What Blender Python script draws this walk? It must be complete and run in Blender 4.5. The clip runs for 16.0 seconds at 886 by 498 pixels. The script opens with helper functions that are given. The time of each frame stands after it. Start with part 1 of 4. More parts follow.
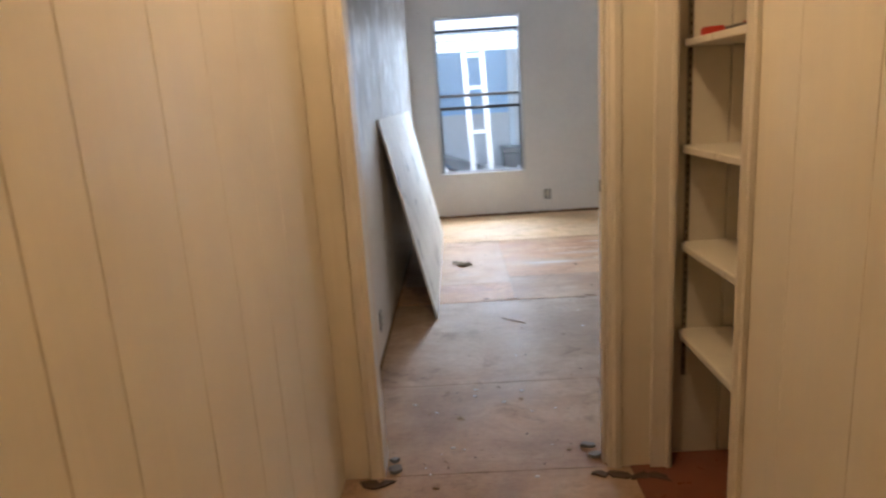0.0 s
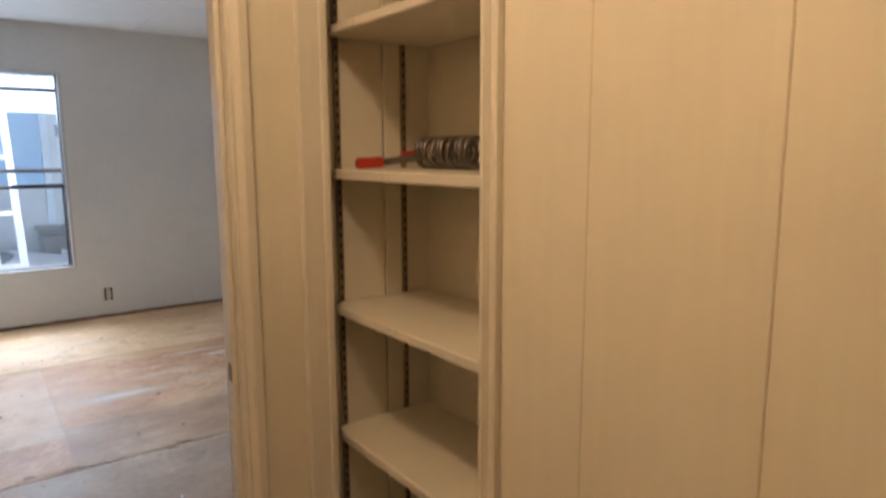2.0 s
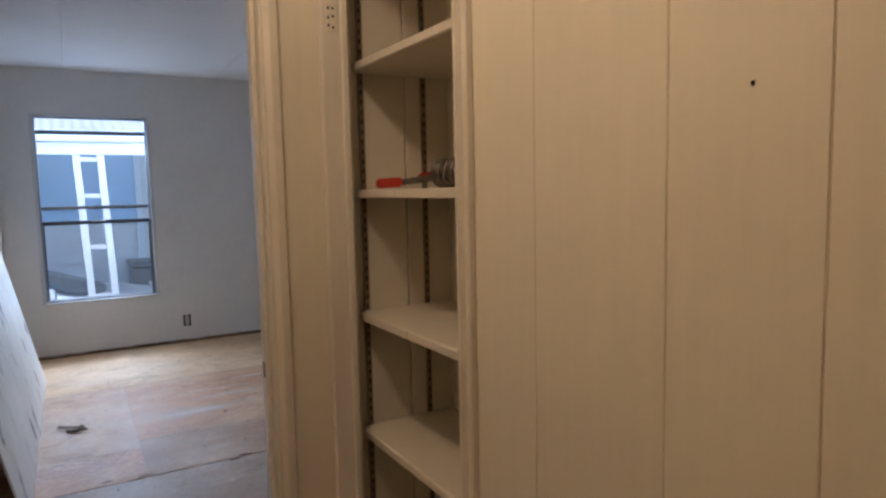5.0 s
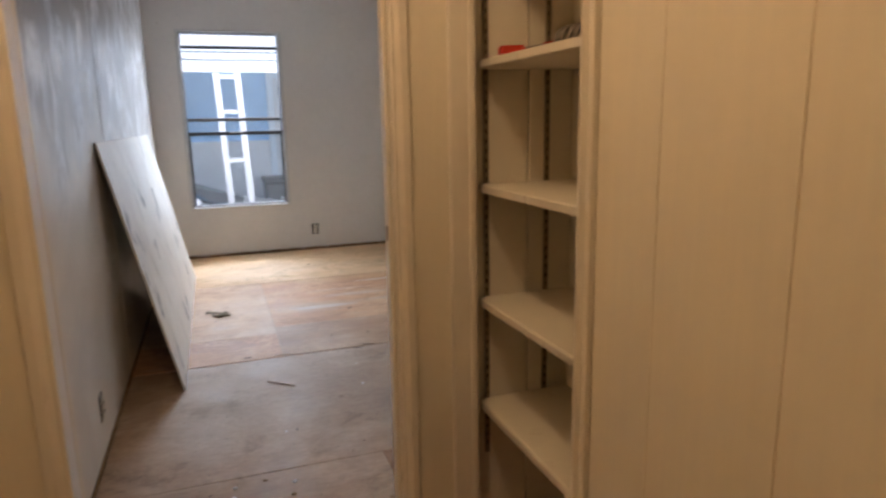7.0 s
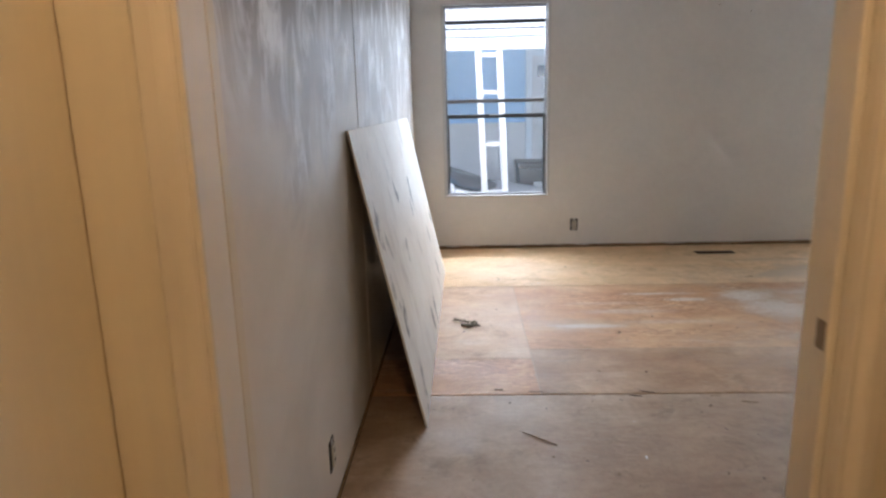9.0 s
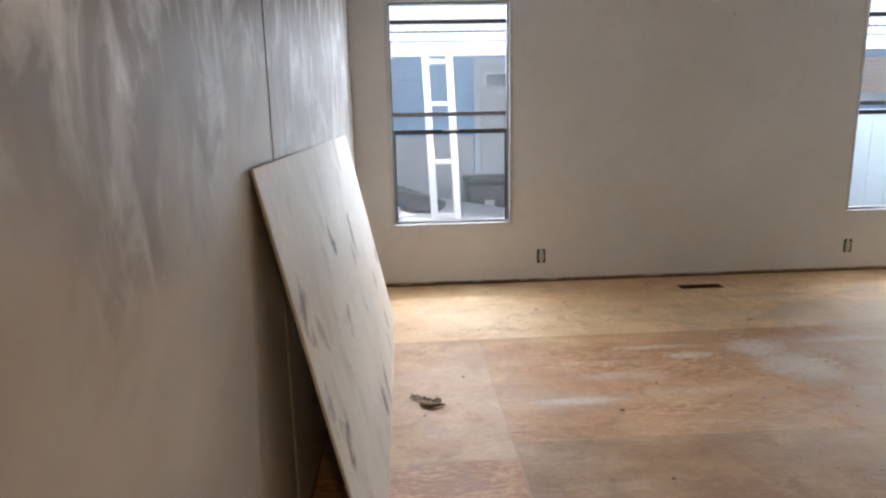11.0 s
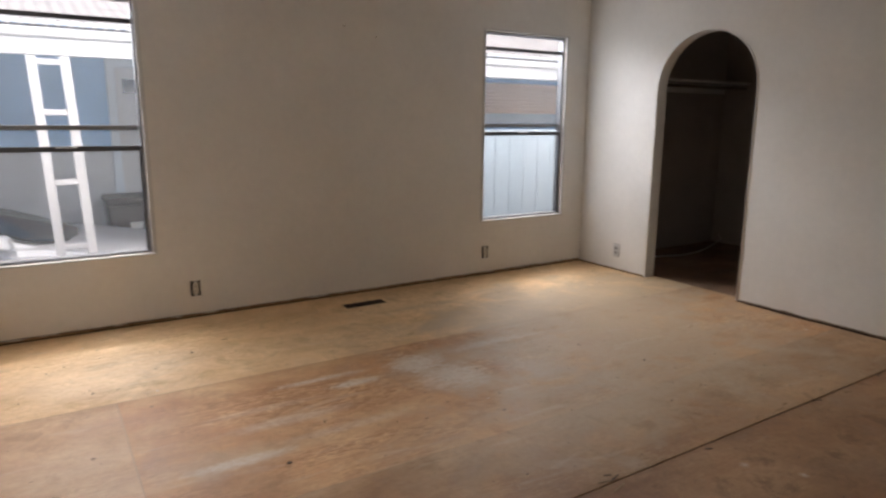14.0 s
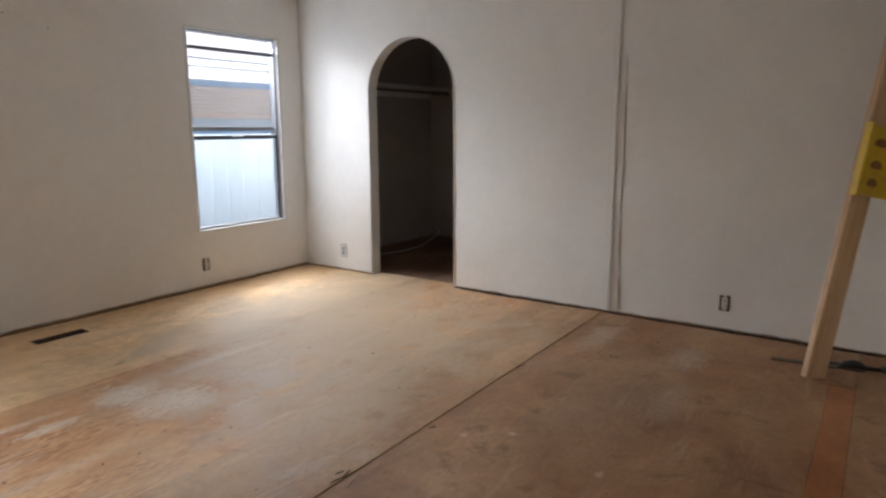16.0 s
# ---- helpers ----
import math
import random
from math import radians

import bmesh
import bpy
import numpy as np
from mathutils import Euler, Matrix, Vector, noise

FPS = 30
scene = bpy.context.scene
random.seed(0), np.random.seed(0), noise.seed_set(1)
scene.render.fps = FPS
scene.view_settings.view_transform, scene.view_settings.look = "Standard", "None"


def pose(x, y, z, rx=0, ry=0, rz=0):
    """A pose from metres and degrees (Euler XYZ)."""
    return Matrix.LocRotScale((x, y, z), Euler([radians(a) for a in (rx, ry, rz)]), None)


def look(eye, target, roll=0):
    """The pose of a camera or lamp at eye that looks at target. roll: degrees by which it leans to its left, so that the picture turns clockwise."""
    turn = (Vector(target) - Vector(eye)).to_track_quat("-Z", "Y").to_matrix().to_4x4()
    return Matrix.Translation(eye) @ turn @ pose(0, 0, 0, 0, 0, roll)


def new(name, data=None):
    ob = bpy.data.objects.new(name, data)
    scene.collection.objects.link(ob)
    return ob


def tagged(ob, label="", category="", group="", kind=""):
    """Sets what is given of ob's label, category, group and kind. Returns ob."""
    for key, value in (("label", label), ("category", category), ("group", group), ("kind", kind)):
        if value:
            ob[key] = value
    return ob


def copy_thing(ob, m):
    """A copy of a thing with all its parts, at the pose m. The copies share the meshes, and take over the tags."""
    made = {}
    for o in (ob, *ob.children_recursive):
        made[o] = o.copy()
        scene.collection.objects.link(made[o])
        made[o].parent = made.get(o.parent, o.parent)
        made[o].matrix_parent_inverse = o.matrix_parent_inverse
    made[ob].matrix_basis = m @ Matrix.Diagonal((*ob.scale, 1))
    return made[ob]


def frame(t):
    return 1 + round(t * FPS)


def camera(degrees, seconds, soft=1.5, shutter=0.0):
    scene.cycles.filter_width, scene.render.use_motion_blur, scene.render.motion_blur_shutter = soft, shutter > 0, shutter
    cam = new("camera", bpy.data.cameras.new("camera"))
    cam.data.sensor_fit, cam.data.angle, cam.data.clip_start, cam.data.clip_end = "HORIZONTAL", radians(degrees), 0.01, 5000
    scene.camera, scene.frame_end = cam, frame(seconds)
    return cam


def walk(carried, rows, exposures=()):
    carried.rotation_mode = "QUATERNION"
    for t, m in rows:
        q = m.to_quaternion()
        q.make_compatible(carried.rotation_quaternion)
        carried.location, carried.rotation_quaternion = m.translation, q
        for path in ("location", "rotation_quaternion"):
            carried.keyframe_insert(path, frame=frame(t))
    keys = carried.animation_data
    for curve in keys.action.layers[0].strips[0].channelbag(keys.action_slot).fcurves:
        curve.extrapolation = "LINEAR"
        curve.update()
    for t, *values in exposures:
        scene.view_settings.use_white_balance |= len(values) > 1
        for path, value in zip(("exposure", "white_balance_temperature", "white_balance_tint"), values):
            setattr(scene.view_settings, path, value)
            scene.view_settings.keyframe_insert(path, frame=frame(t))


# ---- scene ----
cam = camera(69.1, 16.0, soft=2.3, shutter=0.4)
PATH = [
    (0, (0.041, 0.251, 1.277), (-0.016, 2.198, 0.824), -3.7),
    (0.5, (0.002, 0.388, 1.263), (0.238, 2.316, 0.786), -2.8),
    (1, (0.052, 0.618, 1.271), (0.622, 2.477, 0.804), 1.7),
    (1.5, (0.056, 0.84, 1.314), (1.081, 2.505, 0.894), 3.3),
    (2, (0.069, 0.958, 1.447), (1.247, 2.546, 1.146), -0.2),
    (2.5, (0.1, 0.88, 1.53), (1.17, 2.567, 1.433), -1.2),
    (3, (0.128, 0.803, 1.603), (1.126, 2.534, 1.681), -2.2),
    (3.5, (0.111, 0.772, 1.621), (1.134, 2.484, 1.768), -2.4),
    (4, (0.1, 0.764, 1.571), (1.111, 2.489, 1.606), -2.0),
    (4.2, (0.109, 0.763, 1.531), (1.133, 2.48, 1.5), -2.3),
    (6.3, (0.112, 0.749, 1.298), (0.97, 2.523, 0.956), -1.2),
    (6.5, (0.116, 0.733, 1.285), (0.933, 2.522, 0.917), -1.5),
    (7, (0.09, 0.731, 1.257), (0.742, 2.58, 0.864), -1.1),
    (7.5, (0.059, 0.798, 1.246), (0.451, 2.71, 0.808), -1.8),
    (8, (0.029, 0.994, 1.257), (0.182, 2.927, 0.769), -1.9),
    (8.3, (0.021, 1.104, 1.263), (0.138, 3.042, 0.781), -3.1),
    (8.5, (0.028, 1.214, 1.255), (0.098, 3.147, 0.748), -3.6),
    (8.6, (0.02, 1.277, 1.257), (0.075, 3.207, 0.736), -3.0),
    (9, (0.046, 1.514, 1.272), (-0.026, 3.464, 0.836), -1.4),
    (9.3, (0.038, 1.699, 1.26), (-0.053, 3.646, 0.815), -0.5),
    (9.5, (0.001, 1.842, 1.277), (-0.019, 3.797, 0.856), -0.8),
    (9.7, (-0.027, 1.925, 1.291), (0.026, 3.878, 0.866), -1.6),
    (11.8, (-0.034, 2.578, 1.319), (0.158, 4.534, 0.948), -0.4),
    (12, (-0.007, 2.595, 1.325), (0.267, 4.546, 0.98), -0.4),
    (12.5, (0.028, 2.593, 1.317), (0.505, 4.499, 0.946), 0.1),
    (13, (0.058, 2.611, 1.335), (0.758, 4.449, 0.972), 0.2),
    (13.5, (0.105, 2.612, 1.336), (0.98, 4.372, 0.964), 0.2),
    (14, (0.146, 2.643, 1.363), (1.196, 4.299, 0.969), 0.4),
    (14.5, (0.168, 2.593, 1.356), (1.372, 4.137, 0.946), 0.6),
    (15, (0.198, 2.584, 1.385), (1.555, 3.993, 0.97), 0.8),
    (15.5, (0.256, 2.56, 1.346), (1.742, 3.832, 0.93), -0.3),
    (16, (0.252, 2.597, 1.325), (1.875, 3.706, 0.953), -0.2),
]
EXPOSURES = [(0.0, 1.68, 5500, 10), (1.5, 1.6, 5600, 10), (2.0, 1.6, 5450, 10), (2.5, 1.27, 5150, 13), (3.5, 0.88, 4800, 13), (4.2, 0.95, 4700, 10), (6.5, 1.27, 5700, 14), (8.0, 1.58, 5900, 12), (9.0, 1.56, 5850, 12), (9.5, 1.56, 5950, 12), (12.0, 1.2, 6200, 12), (13.0, 0.93, 6400, 13), (13.5, 0.90, 6650, 15), (14.0, 1.02, 6950, 17), (15.0, 1.48, 6450, 15), (16.0, 1.56, 6400, 14)]
walk(cam, [(t, look(eye, target, roll)) for t, eye, target, roll in PATH], EXPOSURES)

# ---- light ----
world = bpy.data.worlds.new("overcast_sky")
world.use_nodes = True
scene.world = world
_wn = world.node_tree
_sky = _wn.nodes.new("ShaderNodeTexSky")
_sky.sky_type = "NISHITA"
_sky.sun_disc = False
_sky.sun_elevation = radians(58)
_sky.sun_rotation = radians(20)
_sky.air_density, _sky.dust_density, _sky.ozone_density = 1.0, 6.0, 1.0
_bg = _wn.nodes["Background"]
_wn.links.new(_sky.outputs[0], _bg.inputs[0])
_bg.inputs[1].default_value = 0.15

sun = new("sun", bpy.data.lights.new("sun", "SUN"))
sun.data.energy, sun.data.angle, sun.data.color = 1.1, radians(20), (1.0, 0.97, 0.93)
sun.matrix_world = look((0, 0, 0), (0.18, 0.50, -0.85))

hall_lamp = new("hall_lamp", bpy.data.lights.new("hall_lamp", "POINT"))
hall_lamp.data.energy, hall_lamp.data.color, hall_lamp.data.shadow_soft_size = 6.4, (1.0, 0.655, 0.340), 0.07
hall_lamp.matrix_world = pose(0.12, 1.47, 2.36)

# daylight: the sky above the neighbour's roof, and the soft glow through each window's opening
for name, x, watts, far in (("window_light_a", 0.325, 2.7, 60.0), ("window_light_b", 3.9135, 3.4, 48.0)):
    lamp = new(name, bpy.data.lights.new(name, "AREA"))
    lamp.data.shape, lamp.data.size, lamp.data.size_y = "RECTANGLE", 0.86, 1.48
    lamp.data.energy, lamp.data.color = watts, (0.80, 0.91, 1.0)
    lamp.matrix_world = look((x, 7.212, 1.29), (x, 5.0, 1.26))
    lamp = new("sky_light", bpy.data.lights.new("sky_light", "AREA"))
    lamp.data.shape, lamp.data.size, lamp.data.size_y = "RECTANGLE", 2.6, 0.5
    lamp.data.energy, lamp.data.color, lamp.data.spread = far, (0.86, 0.935, 1.0), radians(125)
    lamp.matrix_world = look((x + 0.2, 8.72, 2.66), (x + 0.2, 4.0, 2.3))

# ---- materials ----


def nodes_of(name):
    m = bpy.data.materials.new(name)
    m.use_nodes = True
    nt = m.node_tree
    return m, nt, nt.nodes["Principled BSDF"]


def add_node(nt, kind, **sets):
    n = nt.nodes.new(kind)
    for k, v in sets.items():
        if k in n.inputs:
            n.inputs[k].default_value = v
    return n


def coords(nt, scale, space="Object", rotate=(0, 0, 0)):
    """World or object coordinates, in metres, stretched per axis."""
    if space == "World":
        src = nt.nodes.new("ShaderNodeNewGeometry").outputs["Position"]
    else:
        src = nt.nodes.new("ShaderNodeTexCoord").outputs["Object"]
    mp = nt.nodes.new("ShaderNodeMapping")
    mp.inputs["Scale"].default_value = scale
    mp.inputs["Rotation"].default_value = rotate
    nt.links.new(src, mp.inputs["Vector"])
    return mp.outputs[0]


def noise_of(nt, vec, scale, detail=5.0, rough=0.55, distort=0.0):
    n = add_node(nt, "ShaderNodeTexNoise", Scale=scale, Detail=detail, Roughness=rough, Distortion=distort)
    nt.links.new(vec, n.inputs["Vector"])
    return n.outputs[0]


def ramp(nt, fac, stops):
    r = nt.nodes.new("ShaderNodeValToRGB")
    e = r.color_ramp.elements
    while len(e) < len(stops):
        e.new(0.5)
    for el, (p, c) in zip(e, stops):
        el.position = p
        el.color = (*c, 1) if len(c) == 3 else c
    nt.links.new(fac, r.inputs[0])
    return r.outputs[0]


def grey(v):
    return (v, v, v)


def mix(nt, fac, a, b, mode="MIX"):
    m = nt.nodes.new("ShaderNodeMix")
    m.data_type, m.blend_type = "RGBA", mode
    for val, idx in ((fac, 0), (a, 6), (b, 7)):
        if isinstance(val, (int, float)):
            m.inputs[idx].default_value = val
        elif isinstance(val, tuple):
            m.inputs[idx].default_value = (*val, 1)
        else:
            nt.links.new(val, m.inputs[idx])
    return m.outputs[2]


def math_of(nt, op, a, b=0.0, c=0.0):
    m = nt.nodes.new("ShaderNodeMath")
    m.operation = op
    for i, v in enumerate((a, b, c)):
        if isinstance(v, (int, float)):
            m.inputs[i].default_value = v
        else:
            nt.links.new(v, m.inputs[i])
    return m.outputs[0]


def bump(nt, bsdf, height, strength, dist=0.01):
    b = add_node(nt, "ShaderNodeBump", Strength=strength, Distance=dist)
    nt.links.new(height, b.inputs["Height"])
    nt.links.new(b.outputs[0], bsdf.inputs["Normal"])


def painted(name, base, rough=0.5, vary=0.12, stretch=(1, 1, 1), grain=60.0, relief=0.15, dirt=None):
    """Paint with uneven tone, fine grain and faint dirt."""
    m, nt, b = nodes_of(name)
    v1 = coords(nt, (1, 1, 1), "World")
    v2 = coords(nt, stretch, "World")
    big = noise_of(nt, v1, 1.7, 6, 0.6)
    fine = noise_of(nt, v2, grain, 6, 0.6)
    lo = tuple(c * (1 - vary) for c in base)
    hi = tuple(min(1, c * (1 + vary * 0.5)) for c in base)
    col = ramp(nt, big, ((0.3, lo), (0.7, hi)))
    col = mix(nt, 0.35, col, ramp(nt, fine, ((0.3, grey(0.88)), (0.7, grey(1.0)))), "MULTIPLY")
    if dirt:
        spots = noise_of(nt, v1, 9.0, 8, 0.7, 0.4)
        col = mix(nt, ramp(nt, spots, ((0.62, grey(0)), (0.8, grey(0.5)))), col, dirt)
    nt.links.new(col, b.inputs["Base Color"])
    rr = ramp(nt, fine, ((0.3, grey(max(0, rough - 0.1))), (0.7, grey(min(1, rough + 0.1)))))
    nt.links.new(rr, b.inputs["Roughness"])
    bump(nt, b, fine, relief, 0.003)
    return m


def plain(name, base, rough=0.5, metal=0.0, vary=0.15):
    m, nt, b = nodes_of(name)
    v = coords(nt, (1, 1, 1))
    n = noise_of(nt, v, 24.0, 5, 0.6)
    col = ramp(nt, n, ((0.3, tuple(c * (1 - vary) for c in base)), (0.7, tuple(min(1, c * (1 + vary)) for c in base))))
    nt.links.new(col, b.inputs["Base Color"])
    nt.links.new(ramp(nt, n, ((0.3, grey(max(0.02, rough - 0.08))), (0.7, grey(min(1, rough + 0.08))))), b.inputs["Roughness"])
    b.inputs["Metallic"].default_value = metal
    bump(nt, b, n, 0.06, 0.002)
    return m


def spot(nt, x, y, rx, ry, wobble):
    """A soft-edged stain on the floor with an uneven outline: 1 inside, 0 outside."""
    pos = nt.nodes.new("ShaderNodeSeparateXYZ")
    nt.links.new(nt.nodes.new("ShaderNodeNewGeometry").outputs["Position"], pos.inputs[0])
    dx = math_of(nt, "DIVIDE", math_of(nt, "SUBTRACT", pos.outputs[0], x), rx)
    dy = math_of(nt, "DIVIDE", math_of(nt, "SUBTRACT", pos.outputs[1], y), ry)
    d = math_of(nt, "SQRT", math_of(nt, "ADD", math_of(nt, "MULTIPLY", dx, dx), math_of(nt, "MULTIPLY", dy, dy)))
    d = math_of(nt, "ADD", d, math_of(nt, "MULTIPLY", math_of(nt, "SUBTRACT", wobble, 0.5), 2.6))
    return ramp(nt, d, ((0.35, grey(1)), (1.15, grey(0))))


def plywood(name, light, mid, dark, dust=0.5, ripple=0.5, blotch=0.45):
    """Worn plywood underlay: soft blotches, faint grain along x, a trodden dust film and plaster smears."""
    m, nt, b = nodes_of(name)
    w = coords(nt, (1, 1, 1), "World")
    blot = noise_of(nt, coords(nt, (0.8, 1.3, 1), "World", (0, 0, 0.3)), 1.5, 8, 0.62, 0.5)
    stain = noise_of(nt, w, 4.3, 10, 0.70, 0.4)
    fine = noise_of(nt, w, 34.0, 6, 0.7)
    grit = noise_of(nt, w, 150.0, 2, 0.5)
    where = noise_of(nt, coords(nt, (0.7, 1.6, 1), "World"), 1.3, 4, 0.55)
    wavy = noise_of(nt, coords(nt, (1.0, 4.6, 1), "World", (0, 0, 0.06)), 10.0, 5, 0.62, 1.8)
    rag = mix(nt, 0.55, stain, fine)
    col = ramp(nt, mix(nt, 0.4, blot, stain), ((0.39, dark), (0.50, mid), (0.60, light)))
    cloud = noise_of(nt, coords(nt, (1.0, 1.2, 1), "World"), 2.6, 6, 0.62, 0.5)
    col = mix(nt, 0.8, col, ramp(nt, cloud, ((0.36, (0.84, 0.80, 0.76)), (0.50, grey(0.98)), (0.62, (1.1, 1.1, 1.1)))), "MULTIPLY")
    rip = math_of(nt, "MULTIPLY", ramp(nt, wavy, ((0.49, grey(0)), (0.58, grey(1)))), ramp(nt, where, ((0.44, grey(0.05)), (0.60, grey(ripple)))))
    col = mix(nt, rip, col, tuple(c * 0.78 for c in dark))
    pale = math_of(nt, "MULTIPLY", ramp(nt, wavy, ((0.40, grey(1)), (0.47, grey(0)))), ramp(nt, where, ((0.44, grey(0.03)), (0.60, grey(ripple * 0.7)))))
    col = mix(nt, pale, col, tuple(min(1.0, c * 1.18) for c in light))
    col = mix(nt, ramp(nt, stain, ((0.54, grey(0)), (0.64, grey(blotch)))), col, tuple(c * k for c, k in zip(dark, (0.60, 0.62, 0.66))))
    col = mix(nt, 0.65, col, ramp(nt, fine, ((0.30, grey(0.82)), (0.50, grey(1.0)), (0.70, grey(1.12)))), "MULTIPLY")
    col = mix(nt, 0.7, col, ramp(nt, grit, ((0.30, grey(0.93)), (0.60, grey(1.02)))), "MULTIPLY")
    film, plaster = (0.465, 0.352, 0.238), (0.66, 0.60, 0.52)
    soft = mix(nt, 0.35, cloud, stain)
    # trodden dust across the middle of the room and in front of the arch
    for (x, y, rx, ry, k) in ((3.25, 5.45, 1.75, 1.35, 0.92), (3.7, 6.15, 1.6, 0.75, 0.85), (2.2, 4.75, 1.0, 0.5, 0.6), (0.70, 5.12, 0.50, 0.13, 0.5), (0.2, 3.5, 0.7, 0.6, 0.35), (0.1, 5.2, 0.5, 0.6, 0.22), (3.3, 3.6, 0.9, 0.35, 0.28)):
        s = math_of(nt, "MULTIPLY", spot(nt, x, y, rx, ry, soft), ramp(nt, rag, ((0.36, grey(0.62)), (0.58, grey(1.0)))))
        col = mix(nt, math_of(nt, "MULTIPLY", s, k * dust), col, film)
    for (x, y, rx, ry, k) in ((1.88, 5.66, 0.19, 0.16, 0.9), (1.95, 5.40, 0.24, 0.22, 0.65), (1.30, 5.72, 0.28, 0.035, 0.6), (1.46, 5.58, 0.16, 0.05, 0.85), (0.75, 5.09, 0.26, 0.05, 0.55), (1.05, 5.35, 0.40, 0.06, 0.32), (0.95, 5.52, 0.35, 0.04, 0.2), (1.25, 5.15, 0.35, 0.05, 0.25), (2.5, 5.72, 0.4, 0.06, 0.3), (0.4, 6.4, 0.8, 0.4, 0.22), (2.46, 4.00, 0.022, 0.02, 0.55), (2.59, 3.83, 0.02, 0.02, 0.55), (2.48, 3.39, 0.03, 0.025, 0.45), (4.0, 3.42, 0.25, 0.12, 0.34), (3.3, 3.35, 0.3, 0.10, 0.2), (4.1, 4.0, 0.4, 0.12, 0.3)):
        s = math_of(nt, "MULTIPLY", spot(nt, x, y, rx, ry, mix(nt, 0.5, stain, wavy)), ramp(nt, rag, ((0.38, grey(0.4)), (0.56, grey(1)))))
        col = mix(nt, math_of(nt, "MULTIPLY", s, k * (0.45 + 0.55 * dust)), col, plaster)
    scrape = ramp(nt, noise_of(nt, coords(nt, (1.0, 6.5, 1), "World", (0, 0, 0.16)), 1.5, 8, 0.66, 0.6), ((0.58, grey(0)), (0.70, grey(0.4 * max(0.0, dust - 0.3)))))
    col = mix(nt, scrape, col, (0.62, 0.52, 0.40))
    specks = ramp(nt, noise_of(nt, w, 26.0, 3, 0.5), ((0.71, grey(0)), (0.735, grey(0.75))))
    col = mix(nt, specks, col, (0.05, 0.032, 0.022))
    nt.links.new(col, b.inputs["Base Color"])
    nt.links.new(ramp(nt, stain, ((0.35, grey(0.54)), (0.65, grey(0.74)))), b.inputs["Roughness"])
    b.inputs["Specular IOR Level"].default_value = 0.4
    bump(nt, b, math_of(nt, "ADD", fine, math_of(nt, "MULTIPLY", wavy, 0.5)), 0.14, 0.003)
    return m


def streaky(name, pale, mid, dark, rough, space, stretch, knots=0.0, relief=0.3):
    """Long streaks along one axis, with knots: weathered board faces."""
    m, nt, b = nodes_of(name)
    v = coords(nt, stretch, space)
    w = coords(nt, (1, 1, 1), space)
    a = noise_of(nt, v, 2.0, 8, 0.62, 0.4)
    f = noise_of(nt, v, 11.0, 6, 0.6)
    big = noise_of(nt, w, 1.4, 5, 0.6)
    col = ramp(nt, a, ((0.3, dark), (0.48, mid), (0.62, pale)))
    col = mix(nt, 0.4, col, ramp(nt, f, ((0.3, grey(0.7)), (0.6, grey(1)))), "MULTIPLY")
    col = mix(nt, ramp(nt, big, ((0.35, grey(0.0)), (0.7, grey(0.45)))), col, mid)
    if knots:
        k = noise_of(nt, coords(nt, tuple(4.0 if q > 1 else 1.7 for q in stretch), space), 2.7, 4, 0.55, 0.6)
        sm = noise_of(nt, coords(nt, tuple(3.2 if q > 1 else 0.8 for q in stretch), space), 2.2, 6, 0.6, 0.8)
        col = mix(nt, ramp(nt, sm, ((0.50, grey(0)), (0.68, grey(0.4)))), col, tuple(c * 0.82 for c in dark))
        col = mix(nt, ramp(nt, k, ((0.585, grey(0)), (0.665, grey(knots)))), col, tuple(c * 0.33 for c in dark))
    nt.links.new(col, b.inputs["Base Color"])
    nt.links.new(ramp(nt, f, ((0.3, grey(rough - 0.1)), (0.7, grey(rough + 0.14)))), b.inputs["Roughness"])
    bump(nt, b, math_of(nt, "ADD", a, math_of(nt, "MULTIPLY", f, 0.4)), relief, 0.006)
    return m


